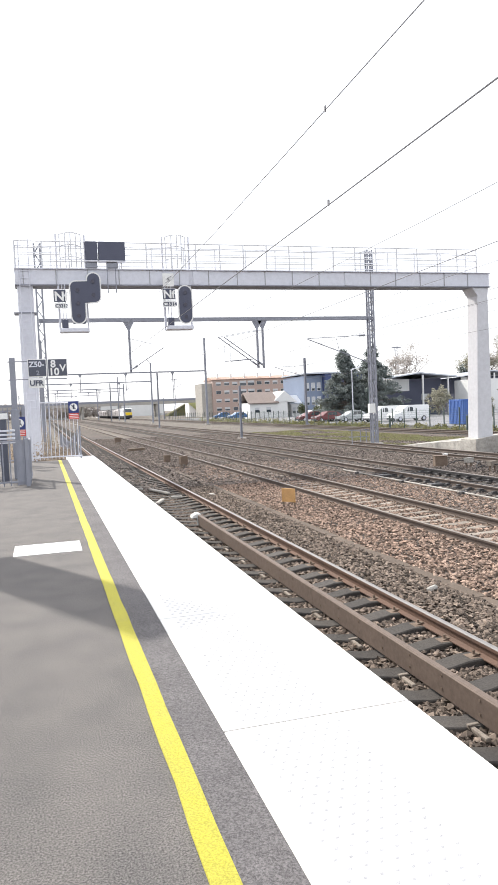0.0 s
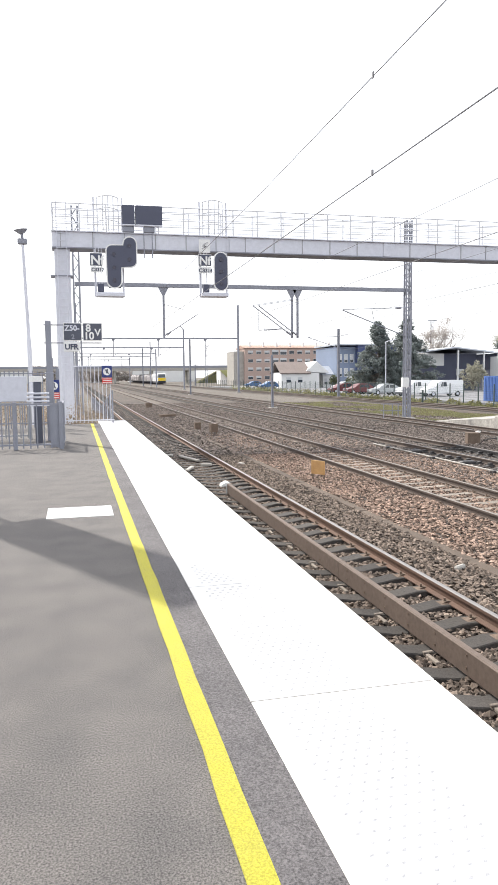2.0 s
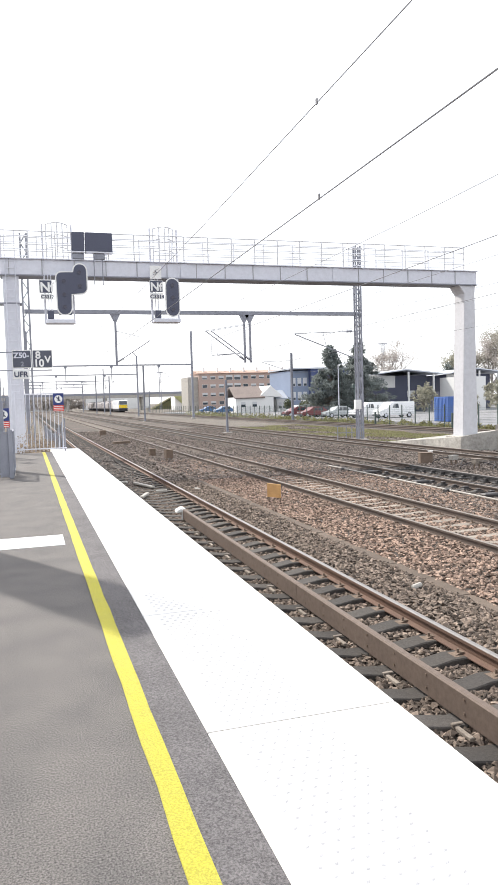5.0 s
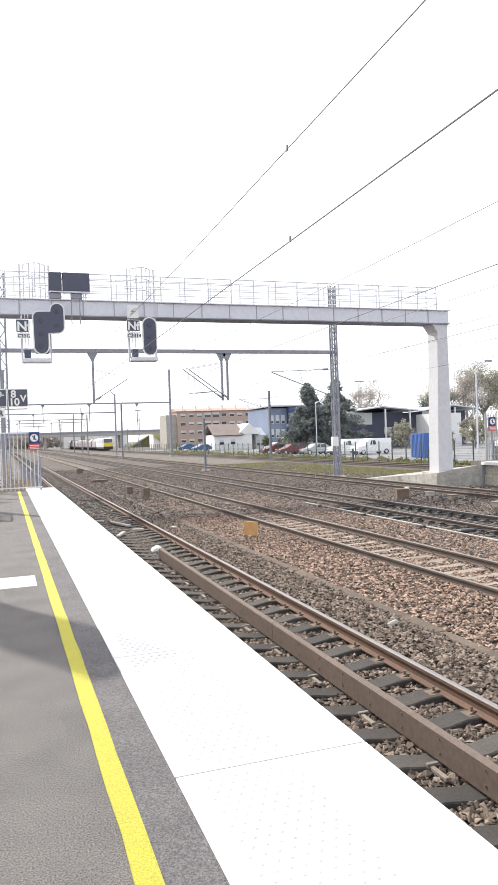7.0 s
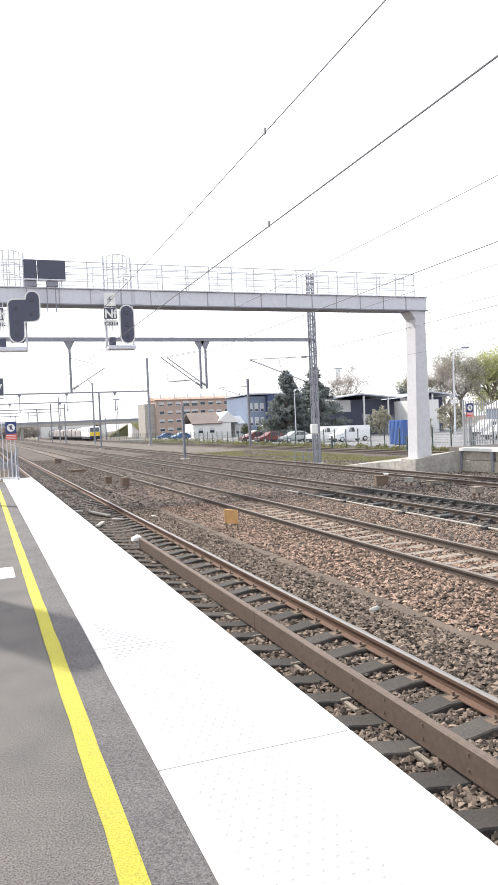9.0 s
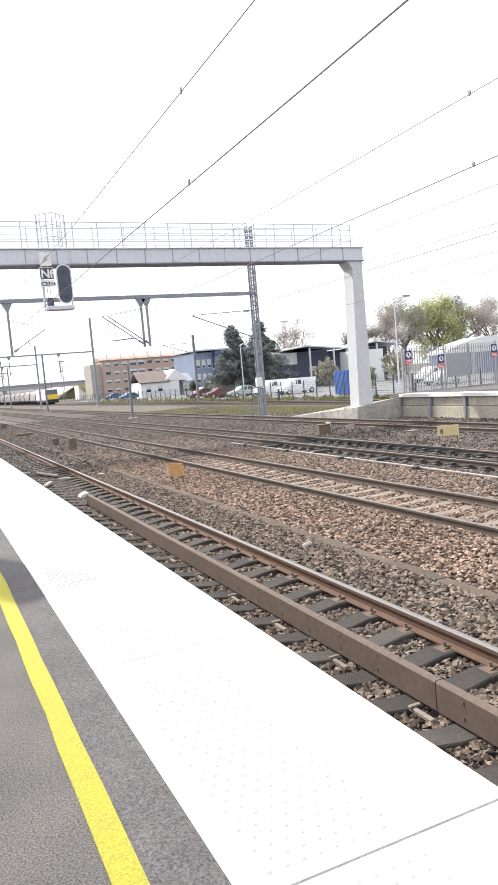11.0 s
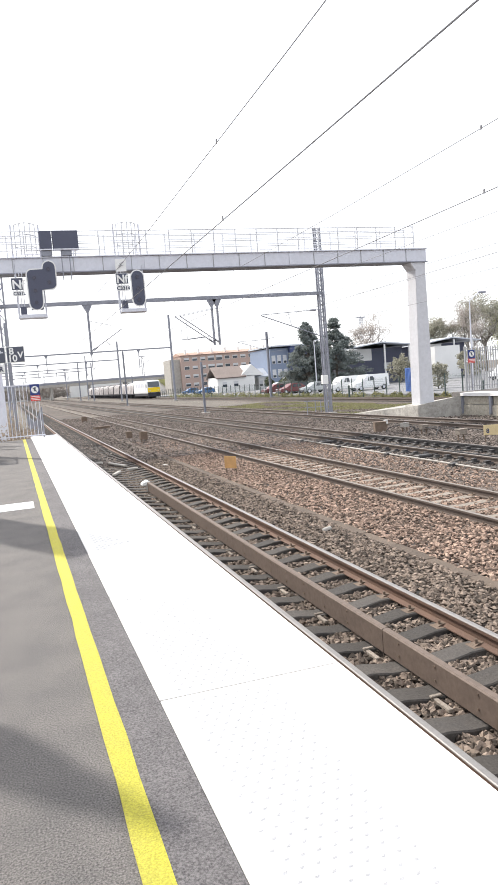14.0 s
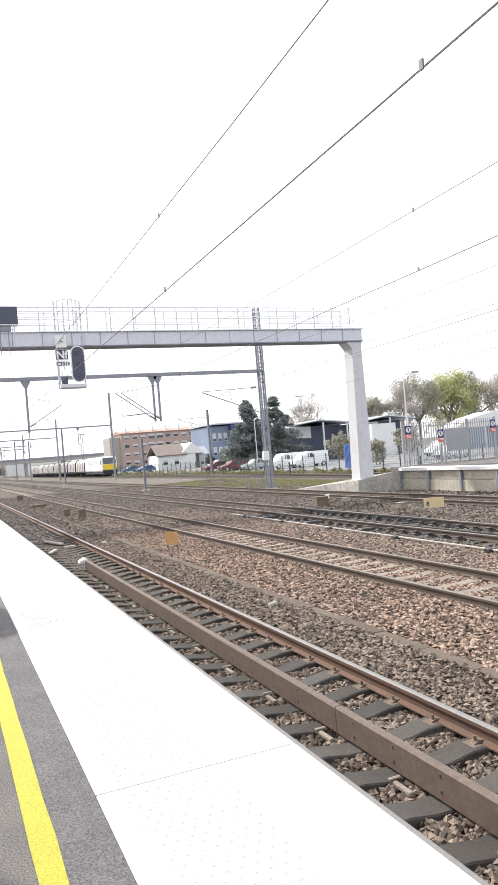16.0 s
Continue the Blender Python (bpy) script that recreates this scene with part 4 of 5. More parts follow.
part("body", box(bm_new(), -0.09, 0.09, -0.09, 0.09, 0, 1.78, 0.02), "board", tk)
part("label", box(bm_new(), -0.2, 0.13, -0.11, -0.092, 1.6, 1.75, 0.005), "white_paint", tk, "white label plate")
for k in range(4):
    part("clamp", box(bm_new(), -0.28, 0.28, -0.1, 0.06, 0.98 + 0.1 * k, 1.03 + 0.1 * k, 0.01), "galv", tk)


def warning_sign(x, y, z, w, back=True, post=0.0, rz=0):
    t = thing("warning_sign", "navy sign with a white disc and red bands", "sign", x, y, z, rz)
    part("plate", box(bm_new(), -w / 2, w / 2, -0.012, 0.012, 0, w * 1.15, 0.004), "navy", t, "navy plate")
    b = bm_new()
    bar(b, (0, -0.02, w * 0.58), (0, -0.012, w * 0.58), w * 0.38, 24)
    disc = part("disc", b, "white_paint", t, "white disc")
    b = bm_new()
    beam_sq(b, (-w * 0.2, -0.024, w * 0.8), (w * 0.2, -0.024, w * 0.36), 0.004, w * 0.09)
    beam_sq(b, (w * 0.05, -0.024, w * 0.85), (-w * 0.02, -0.024, w * 0.4), 0.004, w * 0.14)
    part("mark", b, "black", disc)
    pl = part("lower_plate", box(bm_new(), -w / 2, w / 2, -0.012, 0.012, -w * 0.6, -0.015, 0.004), "red", t, "red plate with white bars")
    for k in range(3):
        part("text_bar", box(bm_new(), -w * 0.44, w * 0.44, -0.018, -0.012, -w * (0.18 + 0.17 * k), -w * (0.12 + 0.17 * k)), "white_paint", pl)
    if post:
        part("post", box(bm_new(), -0.02, 0.02, 0.02, 0.06, -post, w), "galv_dark", t)
    return t


warning_sign(-0.735, 27.93, 1.70, 0.37)
warning_sign(-2.55, 24.2, 1.25, 0.34, post=1.25)
lamp = thing("street_lamp", "tall slim grey platform lamp post", "street lamp", -3.58, 30.0, -0.2)
b = bm_new()
bar(b, (0.03, 0, 0), (0.0, 0, 3.4), 0.10, 10, 0.085)
bar(b, (0.0, 0, 3.4), (-0.1, 0, 7.1), 0.07, 10, 0.05)
part("pole", b, "galv", lamp)
part("bracket", box(bm_new(), -0.28, 0.08, -0.1, 0.1, 7.0, 7.22, 0.04), "galv_dark", lamp)
b = bm_new()
bar(b, (-0.1, 0, 7.22), (-0.12, 0, 7.42), 0.05, 8)
bar(b, (-0.12, 0, 7.42), (-0.14, 0, 7.55), 0.12, 12, 0.26)
part("lamp_head", b, "galv_dark", lamp)
fr = thing("ramp_fence", "thin wire fence with posts along the track beyond the platform", "fence", -0.55, 28.1, 0)
for i in range(16):
    y = 2.2 * i
    z = max(-1.05, -0.03 - y * 0.085)
    part("post", box(bm_new(), -0.025, 0.025, y - 0.025, y + 0.025, z - 0.2, z + 1.25), "galv_dark", fr)
for k, zz in enumerate((0.25, 0.75, 1.2)):
    b = bm_new()
    bar(b, (0, 0, zz - 0.03), (0, 12, zz - 1.05), 0.012, 5)
    bar(b, (0, 12, zz - 1.05), (0, 33, zz - 1.05), 0.012, 5)
    part("fence_wire", b, "galv_dark", fr)
b = bm_new()
box(b, -2.28, -1.48, 9.56, 10.26, -0.01, 0.006)
pl = tagged(part("floor_plate", b, "white_paint"), "white painted stencil plate on the asphalt", "floor marking")
b = bm_new()
for k in range(9):
    box(b, -2.2 + 0.075 * k, -2.155 + 0.075 * k, 9.84, 10.06, 0.0, 0.009)
part("text_bar", b, "galv", pl)

# two unseen boards on posts, added only to cast shadows on the platform
def shadow_panel(x, y, w, z0, z1, rz, post_x):
    t = thing("shadow_board", "plain grey panel on a steel post, added out of view to cast a shadow", "information board", x, y, 0, rz)
    part("board", box(bm_new(), -w / 2, w / 2, -0.05, 0.05, z0, z1, 0.02), "galv", t)
    part("post", box(bm_new(), post_x - 0.06, post_x + 0.06, 0.055, 0.175, 0, z1 - 0.1), "galv", t)


shadow_panel(-3.66, 11.25, 0.86, 2.0, 5.75, 28, 0.0)
shadow_panel(-3.71, 5.36, 1.05, 3.15, 4.45, -46, -0.4)

# gate across the tracks
gate = bar_fence("palisade_fence", "grey galvanised palisade gate on the opposite platform", 22.68, 29.48, 33.0, 2.42, 0.17, 0.022, "fence_grey", (0.25, 2.2), posts=(22.68, 25.58, 27.33, 29.43))
part("sheet", box(bm_new(), 3.0, 4.6, -0.06, -0.03, 0.62, 1.95, 0.01), "fence_grey", gate, "grey sheet metal panel")
warning_sign(23.03, 32.9, 1.8, 0.42, post=1.8)
warning_sign(25.28, 32.9, 1.45, 0.42, post=1.45)
warning_sign(29.23, 32.9, 1.8, 0.42, post=1.8)


# ---- the far side ----
def window(parent, x, y, z, w, h, face, blind=0.0):
    """A framed window; face: the side of the wall that it is on."""
    o = part("window", box(bm_new(), -w / 2 - 0.07, w / 2 + 0.07, -0.05, 0.05, -h / 2 - 0.07, h / 2 + 0.07), "render_w", parent)
    o.matrix_basis = pose(x, y, z, 0, 0, face)
    part("pane", box(bm_new(), -w / 2, w / 2, -0.07, -0.05, -h / 2, h / 2), "glass", o)
    if blind:
        part("blind", box(bm_new(), -w / 2, w / 2, -0.085, -0.07, h / 2 - h * blind, h / 2), "blind", o)
    return o


# brick apartment block
bx = thing("apartment_building", "long orange brick apartment block with a red tiled roof", "apartment building", 52.2, 230, -1.2, 0)
part("wall", box(bm_new(), 0, 34.0, 0, 12, 0, 12.0), "brick", bx)
part("side_wall", box(bm_new(), -3.4, -0.01, 1.5, 12, 0, 11.0), "concrete", bx, "pale rendered end wall")
roof = part("roof", prism(bm_new(), [(-0.4, 12.0), (-0.4, 12.15), (6, 13.2), (12.4, 12.15), (12.4, 12.0)], "x", -0.3, 34.4), "roof_red", bx)
for i in range(7):
    part("chimney", box(bm_new(), 2.0 + 4.6 * i, 2.5 + 4.6 * i, 2, 3, 12.6, 14.0), "render_w", roof)
for r in range(4):
    for c in range(12):
        if c in (3, 4):
            window(bx, 1.9 + 2.8 * c, -0.02, 2.4 + 2.75 * r, 2.1, 1.5, 0, 0.4)
        else:
            window(bx, 1.9 + 2.8 * c, -0.02, 2.4 + 2.75 * r, 1.6, 1.0, 0, random.choice((0, 0.3, 0.6)))

# low house and white annex
h = thing("house", "low white house with a brown tiled gable roof", "house", 41.4, 150, -1.1, 0)
part("wall", box(bm_new(), 0, 8.6, 0, 8, 0, 3.5), "render_w", h)
part("roof", prism(bm_new(), [(-0.6, 3.4), (4.0, 5.9), (8.6, 3.4), (8.4, 3.2), (4, 5.6), (-0.4, 3.2)], "x", -0.4, 6.5), "roof_brown", h)
part("gable", prism(bm_new(), [(5.2, 3.4), (8.0, 5.9), (10.9, 3.4)], "y", 0.0, 8.0), "render_w", h, "white rendered gable")
for x in (1.6, 4.2):
    window(h, x, -0.02, 1.9, 1.0, 1.1, 0, 0.5)
an = thing("annex", "white glazed annex with a pale metal roof", "annex", 51.6, 152, -1.1)
part("wall", box(bm_new(), 0, 5.2, 0, 6, 0, 2.9), "render_w", an)
part("roof", prism(bm_new(), [(-0.3, 2.9), (-0.3, 3.1), (3, 4.9), (6.3, 3.1), (6.3, 2.9)], "x", -0.4, 5.4), "zinc", an)
for k in range(5):
    window(an, 0.6 + k, -0.02, 1.5, 0.7, 1.3, 0, 0.6)

# blue office
bo = thing("office_building", "two-storey blue clad office building with white windows", "office building", 54.0, 150, -1.1)
part("side_wall", box(bm_new(), 0, 4.4, 0, 14, 0, 9.0), "slate_wall", bo, "pale blue-grey clad wing")
part("wall", box(bm_new(), 4.41, 13.5, -1.5, 14, 0, 9.3), "blue_wall", bo, "dark blue clad wing")
part("roof", box(bm_new(), -0.3, 13.8, -1.8, 14.3, 9.3, 9.6), "zinc", bo)
for r in range(2):
    for k in range(3):
        window(bo, 0.8 + 1.35 * k, -0.02, 3.4 + 3.1 * r, 0.7, 1.7, 0, 0.7)
    for k in range(4):
        window(bo, 5.6 + 2.1 * k, -1.52, 3.0 + 3.3 * r, 1.0, 1.6, 0, random.choice((0.2, 0.8)))
wl_ = thing("boundary_wall", "low white rendered boundary wall", "wall", 52, 138, -1.1)
part("wall", box(bm_new(), 0, 16, 0, 0.4, 0, 2.5, 0.03), "render_w", wl_)


def shed(x, y, w, d, h, label):
    t = thing("shed", label, "shed", x, y, -1.1)
    part("wall", box(bm_new(), 0, w, 0, d, 0, h), "dark_wall", t)
    part("upper_wall", box(bm_new(), 0.0, w * 0.45, -0.06, 0, h - 2.0, h), "render_w", t, "pale upper wall band")
    part("roof", prism(bm_new(), [(-1.4, h + 0.0), (-1.4, h + 0.16), (w * 0.5, h + 1.0), (w + 1.4, h + 0.25), (w + 1.4, h + 0.05), (w * 0.5, h + 0.8)], "y", -3.0, d + 1), "zinc", t, "curved pale zinc roof")
    for s in (0.55, 0.98):
        part("column", box(bm_new(), w * s - 0.12, w * s + 0.12, -2.8, -2.55, 0, h + 0.5), "render_w", t)
    window(t, w * 0.72, -0.02, h * 0.5, 1.2, 0.9, 0, 0.9)
    return t


shed(53.0, 110, 11.0, 12, 6.2, "dark blue shed with a curved zinc roof")
shed(69.2, 112, 9.0, 12, 6.3, "dark shed with a curved zinc roof and pale wall")
part("wall", box(bm_new(), -3.8, 1.0, -4.0, 2, 0, 5.6), "render_w", tagged(thing("garage", "pale grey rendered garage block", "garage", 69.2, 106, -1.1)))
tn = thing("canopy_tent", "large pale canopy roof", "canopy", 75.0, 92, -1.1)
part("wall", box(bm_new(), 0.2, 17.8, 0.3, 4, 0, 3.7), "slate_wall", tn, "grey wall under the canopy")
part("roof", prism(bm_new(), [(0, 3.6), (0, 3.9), (3.5, 5.2), (8, 6.1), (11, 6.1), (15, 5.2), (18.4, 3.9), (18.4, 3.6)], "y", 0, 4.5), "tent", tn)
for x in (0.4, 6, 12, 17.5):
    part("column", box(bm_new(), x - 0.15, x + 0.15, 0.05, 0.28, 0, 3.6), "render_w", tn)

ct = thing("shipping_container", "bright blue corrugated shipping container", "container", 36.75, 61, -0.98, 0)
part("body", box(bm_new(), 0, 1.5, 0, 2.4, 0.05, 2.45), "container", ct)
for k in range(6):
    part("rib", box(bm_new(), 0.12 + 0.23 * k, 0.22 + 0.23 * k, -0.035, 0, 0.15, 2.35), "container", ct)
for k in range(9):
    part("rib", box(bm_new(), -0.035, 0, 0.15 + 0.245 * k, 0.27 + 0.245 * k, 0.15, 2.35), "container", ct)


# ---- vehicles ----
def vehicle(name, label, profile, length, width, paint, x, y, rz, glass_z, category="car", group="parked cars"):
    """Side profile drawn out to the width, with windows, lights and wheels."""
    t = thing(name, label, category, x, y, -0.98, rz, group)
    b = prism(bm_new(), profile, "y", -width / 2, width / 2)
    bmesh.ops.bevel(b, geom=b.edges[:], offset=0.06, segments=2, affect="EDGES")
    body = part("body", b, paint, t, smooth=False)
    z0, z1, xa, xb = glass_z
    for s in (-1, 1):
        for k in range(2):
            u0, u1 = xa + (xb - xa) * (k / 2) + 0.05, xa + (xb - xa) * ((k + 1) / 2) - 0.05
            part("side_window", prism(bm_new(), [(u0 + (0.28 if k == 0 else 0), z0), (u1, z0), (u1 - (0.0 if k == 0 else 0.12), z1), (u0 + (0.45 if k == 0 else 0), z1)], "y", s * (width / 2 - 0.01), s * (width / 2 + 0.012)), "glass", body)
    b = bm_new()
    prism(b, [(xa - 0.42, z0 - 0.02), (xa + 0.22, z1), (xa + 0.20, z1 + 0.02), (xa - 0.47, z0)], "y", -width * 0.42, width * 0.42)
    part("windscreen", b, "glass", body)
    part("bumper", box(bm_new(), profile[0][0] - 0.05, profile[0][0] + 0.1, -width * 0.46, width * 0.46, 0.28, 0.5, 0.03), "car_dark", body)
    for s in (-1, 1):
        part("headlight", box(bm_new(), profile[0][0] - 0.03, profile[0][0] + 0.14, s * width * 0.36 - 0.14, s * width * 0.36 + 0.14, 0.66, 0.80, 0.02), "blind", body)
    wheel = bm_new()
    bar(wheel, (0, -0.1, 0), (0, 0.1, 0), 0.32, 20)
    rim_b = bm_new()
    bar(rim_b, (0, -0.112, 0), (0, 0.112, 0), 0.2, 12)
    wm, rm = mesh_of(wheel, "tyre", "tyre"), mesh_of(rim_b, "rim", "galv")
    for wx in (0.8, length - 0.85):
        for s in (-1, 1):
            w = part("wheel", wm, "", t)
            w.matrix_basis = pose(wx, s * (width / 2 - 0.1), 0.32)
            part("rim", rm, "", w)
    return t


VAN = [(0, 0.3), (0.02, 0.95), (0.95, 1.15), (1.65, 1.88), (2.1, 1.97), (4.9, 1.95), (4.98, 0.35)]
CAR = [(0, 0.28), (0.05, 0.75), (1.0, 0.92), (1.75, 1.42), (2.3, 1.5), (3.2, 1.46), (3.95, 1.0), (4.1, 0.35)]
vehicle("van", "white panel van parked behind the green fence", VAN, 4.98, 1.9, "car_white", 38.9, 80, 4, (1.2, 1.72, 1.45, 2.7), "van", "parked vans")
vehicle("van", "white van parked beside another van", VAN, 4.98, 1.9, "car_white", 37.6, 84, 6, (1.2, 1.72, 1.45, 2.7), "van", "parked vans")
vehicle("car", "silver estate car parked behind the green fence", CAR, 4.1, 1.75, "car_grey", 36.2, 90, 3, (0.95, 1.35, 1.55, 3.4))
vehicle("car", "dark red car parked behind the green fence", CAR, 4.1, 1.75, "car_red", 34.9, 95.5, 5, (0.95, 1.35, 1.55, 3.4))
vehicle("car", "black car parked behind the green fence", CAR, 4.1, 1.75, "car_dark", 36.6, 97, 5, (0.95, 1.35, 1.55, 3.4))
vehicle("car", "red car parked behind the green fence", CAR, 4.1, 1.75, "car_red", 34.8, 102, 5, (0.95, 1.35, 1.55, 3.4))
vehicle("car", "blue car parked before the brick block", CAR, 4.1, 1.75, "car_blue", 36.5, 150, 5, (0.95, 1.35, 1.55, 3.4))
vehicle("car", "silver car parked before the brick block", CAR, 4.1, 1.75, "car_grey", 40.5, 165, 5, (0.95, 1.35, 1.55, 3.4))
vehicle("car", "blue car parked before the brick block", CAR, 4.1, 1.75, "car_blue", 38.5, 172, 5, (0.95, 1.35, 1.55, 3.4))
vehicle("car", "white car parked in front of the annex", CAR, 4.1, 1.75, "car_white", 45.0, 128, 5, (0.95, 1.35, 1.55, 3.4))
vehicle("car", "white car parked near the pale canopy", CAR, 4.1, 1.75, "car_white", 47.5, 62, 5, (0.95, 1.35, 1.55, 3.4))
vehicle("van", "white van parked near the pale canopy", VAN, 4.98, 1.9, "car_white", 55.5, 74, 8, (1.2, 1.72, 1.45, 2.7), "van", "parked vans")


# ---- fence along the car park ----
fence = thing("wire_fence", "dark green wire mesh fence with slim posts along the car park", "fence", 33.2, 36, -1.2)
pm_ = mesh_of(box(bm_new(), -0.04, 0.04, -0.04, 0.04, 0, 2.0), "post", "green_wire")
for i in range(58):
    part("post", pm_, "", fence).matrix_basis = pose(0, 2.5 * i, 0)
b = bm_new()
for z in np.arange(0.15, 1.95, 0.2):
    box(b, -0.006, 0.006, 0, 143, z - 0.006, z + 0.006)
verts, faces = [], []
for i in range(int(143 / 0.14)):
    y = 0.14 * i
    k = len(verts)
    verts += [(0.004, y - 0.005, 0.1), (0.004, y + 0.005, 0.1), (0.004, y + 0.005, 1.95), (0.004, y - 0.005, 1.95)]
    faces.append((k, k + 1, k + 2, k + 3))
part("wire_grid", b, "green_wire", fence, kind="stuff")
part("wire_mesh", soup("wire_mesh", verts, faces, "green_wire"), "", fence, kind="stuff")
f2 = thing("wire_fence", "dark green wire fence with slim posts beside the brick block", "fence", 33.2, 181, -1.2)
for i in range(24):
    part("post", pm_, "", f2).matrix_basis = pose(0.1 * i, 3.0 * i, 0)
for i, (x, y) in enumerate(((31.4, 52), (31.6, 66), (31.9, 44))):
    t = thing("bollard", "short black post beside the siding", "bollard", x, y, -1.2)
    part("post", box(bm_new(), -0.08, 0.08, -0.08, 0.08, 0, 1.35, 0.02), "green_wire", t)
b = thing("trestle", "low rusty pipe trestle beside the mast", "trestle", 17.2, 43.2, -1.15)
for x in (0, 0.6, 1.0):
    part("leg", box(bm_new(), x - 0.025, x + 0.025, -0.02, 0.02, 0, 1.0), "galv_dark", b)
for z in (0.55, 0.98):
    part("bar", box(bm_new(), -0.2, 1.2, -0.02, 0.02, z - 0.025, z + 0.025), "galv_dark", b)
lp = thing("street_lamp", "tall slim street lamp with a curved arm in the car park", "street lamp", 49.6, 70, -1)
bb = bm_new()
bar(bb, (0, 0, 0), (0.05, 0, 9.6), 0.11, 8, 0.06)
bar(bb, (0.05, 0, 9.6), (1.4, 0, 10.5), 0.05, 6)
part("pole", bb, "galv", lp)
part("lamp_head", box(bm_new(), 1.3, 2.3, -0.15, 0.15, 10.4, 10.6, 0.05), "galv_dark", lp)
lp = thing("street_lamp", "short black street lamp in the car park", "street lamp", 38.2, 84.5, -1)
bb = bm_new()
bar(bb, (0, 0, 0), (0, 0, 3.8), 0.06, 8)
part("pole", bb, "green_wire", lp)
part("lamp_head", box(bm_new(), -0.3, 0.3, -0.3, 0.3, 3.8, 4.4, 0.1), "green_wire", lp)
lp = thing("street_lamp", "slim grey lamp post before the pine", "street lamp", 41.2, 96, -1)
bb = bm_new()
bar(bb, (0, 0, 0), (0, 0, 7.4), 0.09, 8, 0.06)
bar(bb, (0, 0, 7.4), (1.6, 0, 7.7), 0.05, 6)
part("pole", bb, "galv", lp)

# overbridge in the distance
ob_ = thing("road_bridge", "long low concrete road bridge across the tracks", "bridge", 0, 335, 0)
part("deck", box(bm_new(), -130, 70, 0, 10, 4.7, 5.9), "concrete", ob_)
part("parapet", box(bm_new(), -130, 70, -0.1, 0.1, 5.9, 6.9), "galv_dark", ob_)
for x in range(-120, 71, 17):
    part("pier", box(bm_new(), x - 0.5, x + 0.5, 1, 9, -1.3, 4.7), "concrete", ob_)
bank = bm_new()
prism(bank, [(55, -1.25), (66, 4.6), (130, 4.6), (130, -1.25)], "y", 333, 350)
structure("embankment", bank, "grass", "grassy bridge embankment")
gb = thing("green_shed", "green and white low depot shed", "shed", 50.5, 262, -1.2)
part("wall", box(bm_new(), 0, 10, 0, 8, 0, 5.2), "render_w", gb)
part("roof", prism(bm_new(), [(-0.5, 5.2), (10.5, 5.2), (4, 1.0)], "y", -0.4, -0.05), "spring", gb, "green slanting canopy")
for i, (x, y, w, h_) in enumerate(((-60, 420, 40, 7), (-10, 430, 30, 6), (30, 440, 40, 8), (85, 430, 30, 9))):
    t = thing("distant_building", "pale distant building beyond the bridge", "building", x, y, -1.2)
    part("wall", box(bm_new(), 0, w, 0, 12, 0, h_), "render_w", t)
    part("roof", box(bm_new(), -0.4, w + 0.4, -0.4, 12.4, h_, h_ + 0.5), "roof_brown", t)
for i, (x, y, h_) in enumerate(((52, 300, 26), (30, 420, 26), (98, 190, 24))):
    t = thing("lattice_pylon", "thin grey lattice mast far away", "pylon", x, y, -1.2)
    b = bm_new()
    lattice_mast(b, 0, 0, 0, h_ * (0.75 if i == 2 else 0.6), 0.7, 0.7)
    part("mast", b, "galv_dark", t)
    part("top", box(bm_new(), -1.4, 1.4, -0.1, 0.1, h_ * (0.75 if i == 2 else 0.6), h_ * (0.75 if i == 2 else 0.6) + 0.3), "galv_dark", t)


# ---- plants ----
def leaf_cloud(centres, radii, n, size, flat=1.0, droop=0.0):
    """Many small leaf faces scattered in clumps."""
    c = np.array(centres, float)
    idx = rng.integers(0, len(c), n)
    d = rng.standard_normal((n, 3))
    d /= np.linalg.norm(d, axis=1, keepdims=True)
    r = np.array(radii)[idx] * rng.random(n) ** 0.45
    p = c[idx] + d * r[:, None] * np.array([1, 1, flat])
    a, b_ = rng.standard_normal((n, 3)), rng.standard_normal((n, 3))
    a /= np.linalg.norm(a, axis=1, keepdims=True)
    b_ -= (a * b_).sum(1, keepdims=True) * a
    b_ /= np.linalg.norm(b_, axis=1, keepdims=True)
    s = size * (0.5 + rng.random(n))[:, None]
    v = np.stack([p - a * s, p + b_ * s * 0.6, p + a * s, p - b_ * s * 0.6], 1).reshape(-1, 3)
    f = (np.arange(n)[:, None] * 4 + np.arange(4)).tolist()
    return v.tolist(), f


def limbs(bm, base, top, r, levels, spread, rs, n=5):
    """A forking skeleton of tapered limbs; returns the tips."""
    tips = []

    def grow(p, d, length, rad, lev):
        q = p + d * length
        bar(bm, p, q, rad, 5, rad * 0.65)
        if lev == 0:
            tips.append(q)
            return
        for k in range(n if lev == levels else rs.choice((2, 3))):
            v = Vector((rs.uniform(-1, 1), rs.uniform(-1, 1), rs.uniform(-0.15, 0.9))).normalized()
            grow(p + d * length * rs.uniform(0.55, 1.0), (d * (1 - spread) + v * spread).normalized(), length * rs.uniform(0.55, 0.78), rad * 0.55, lev - 1)
    p = Vector(base)
    grow(p, Vector((0, 0, 1)), top * 0.42, r, levels)
    return tips


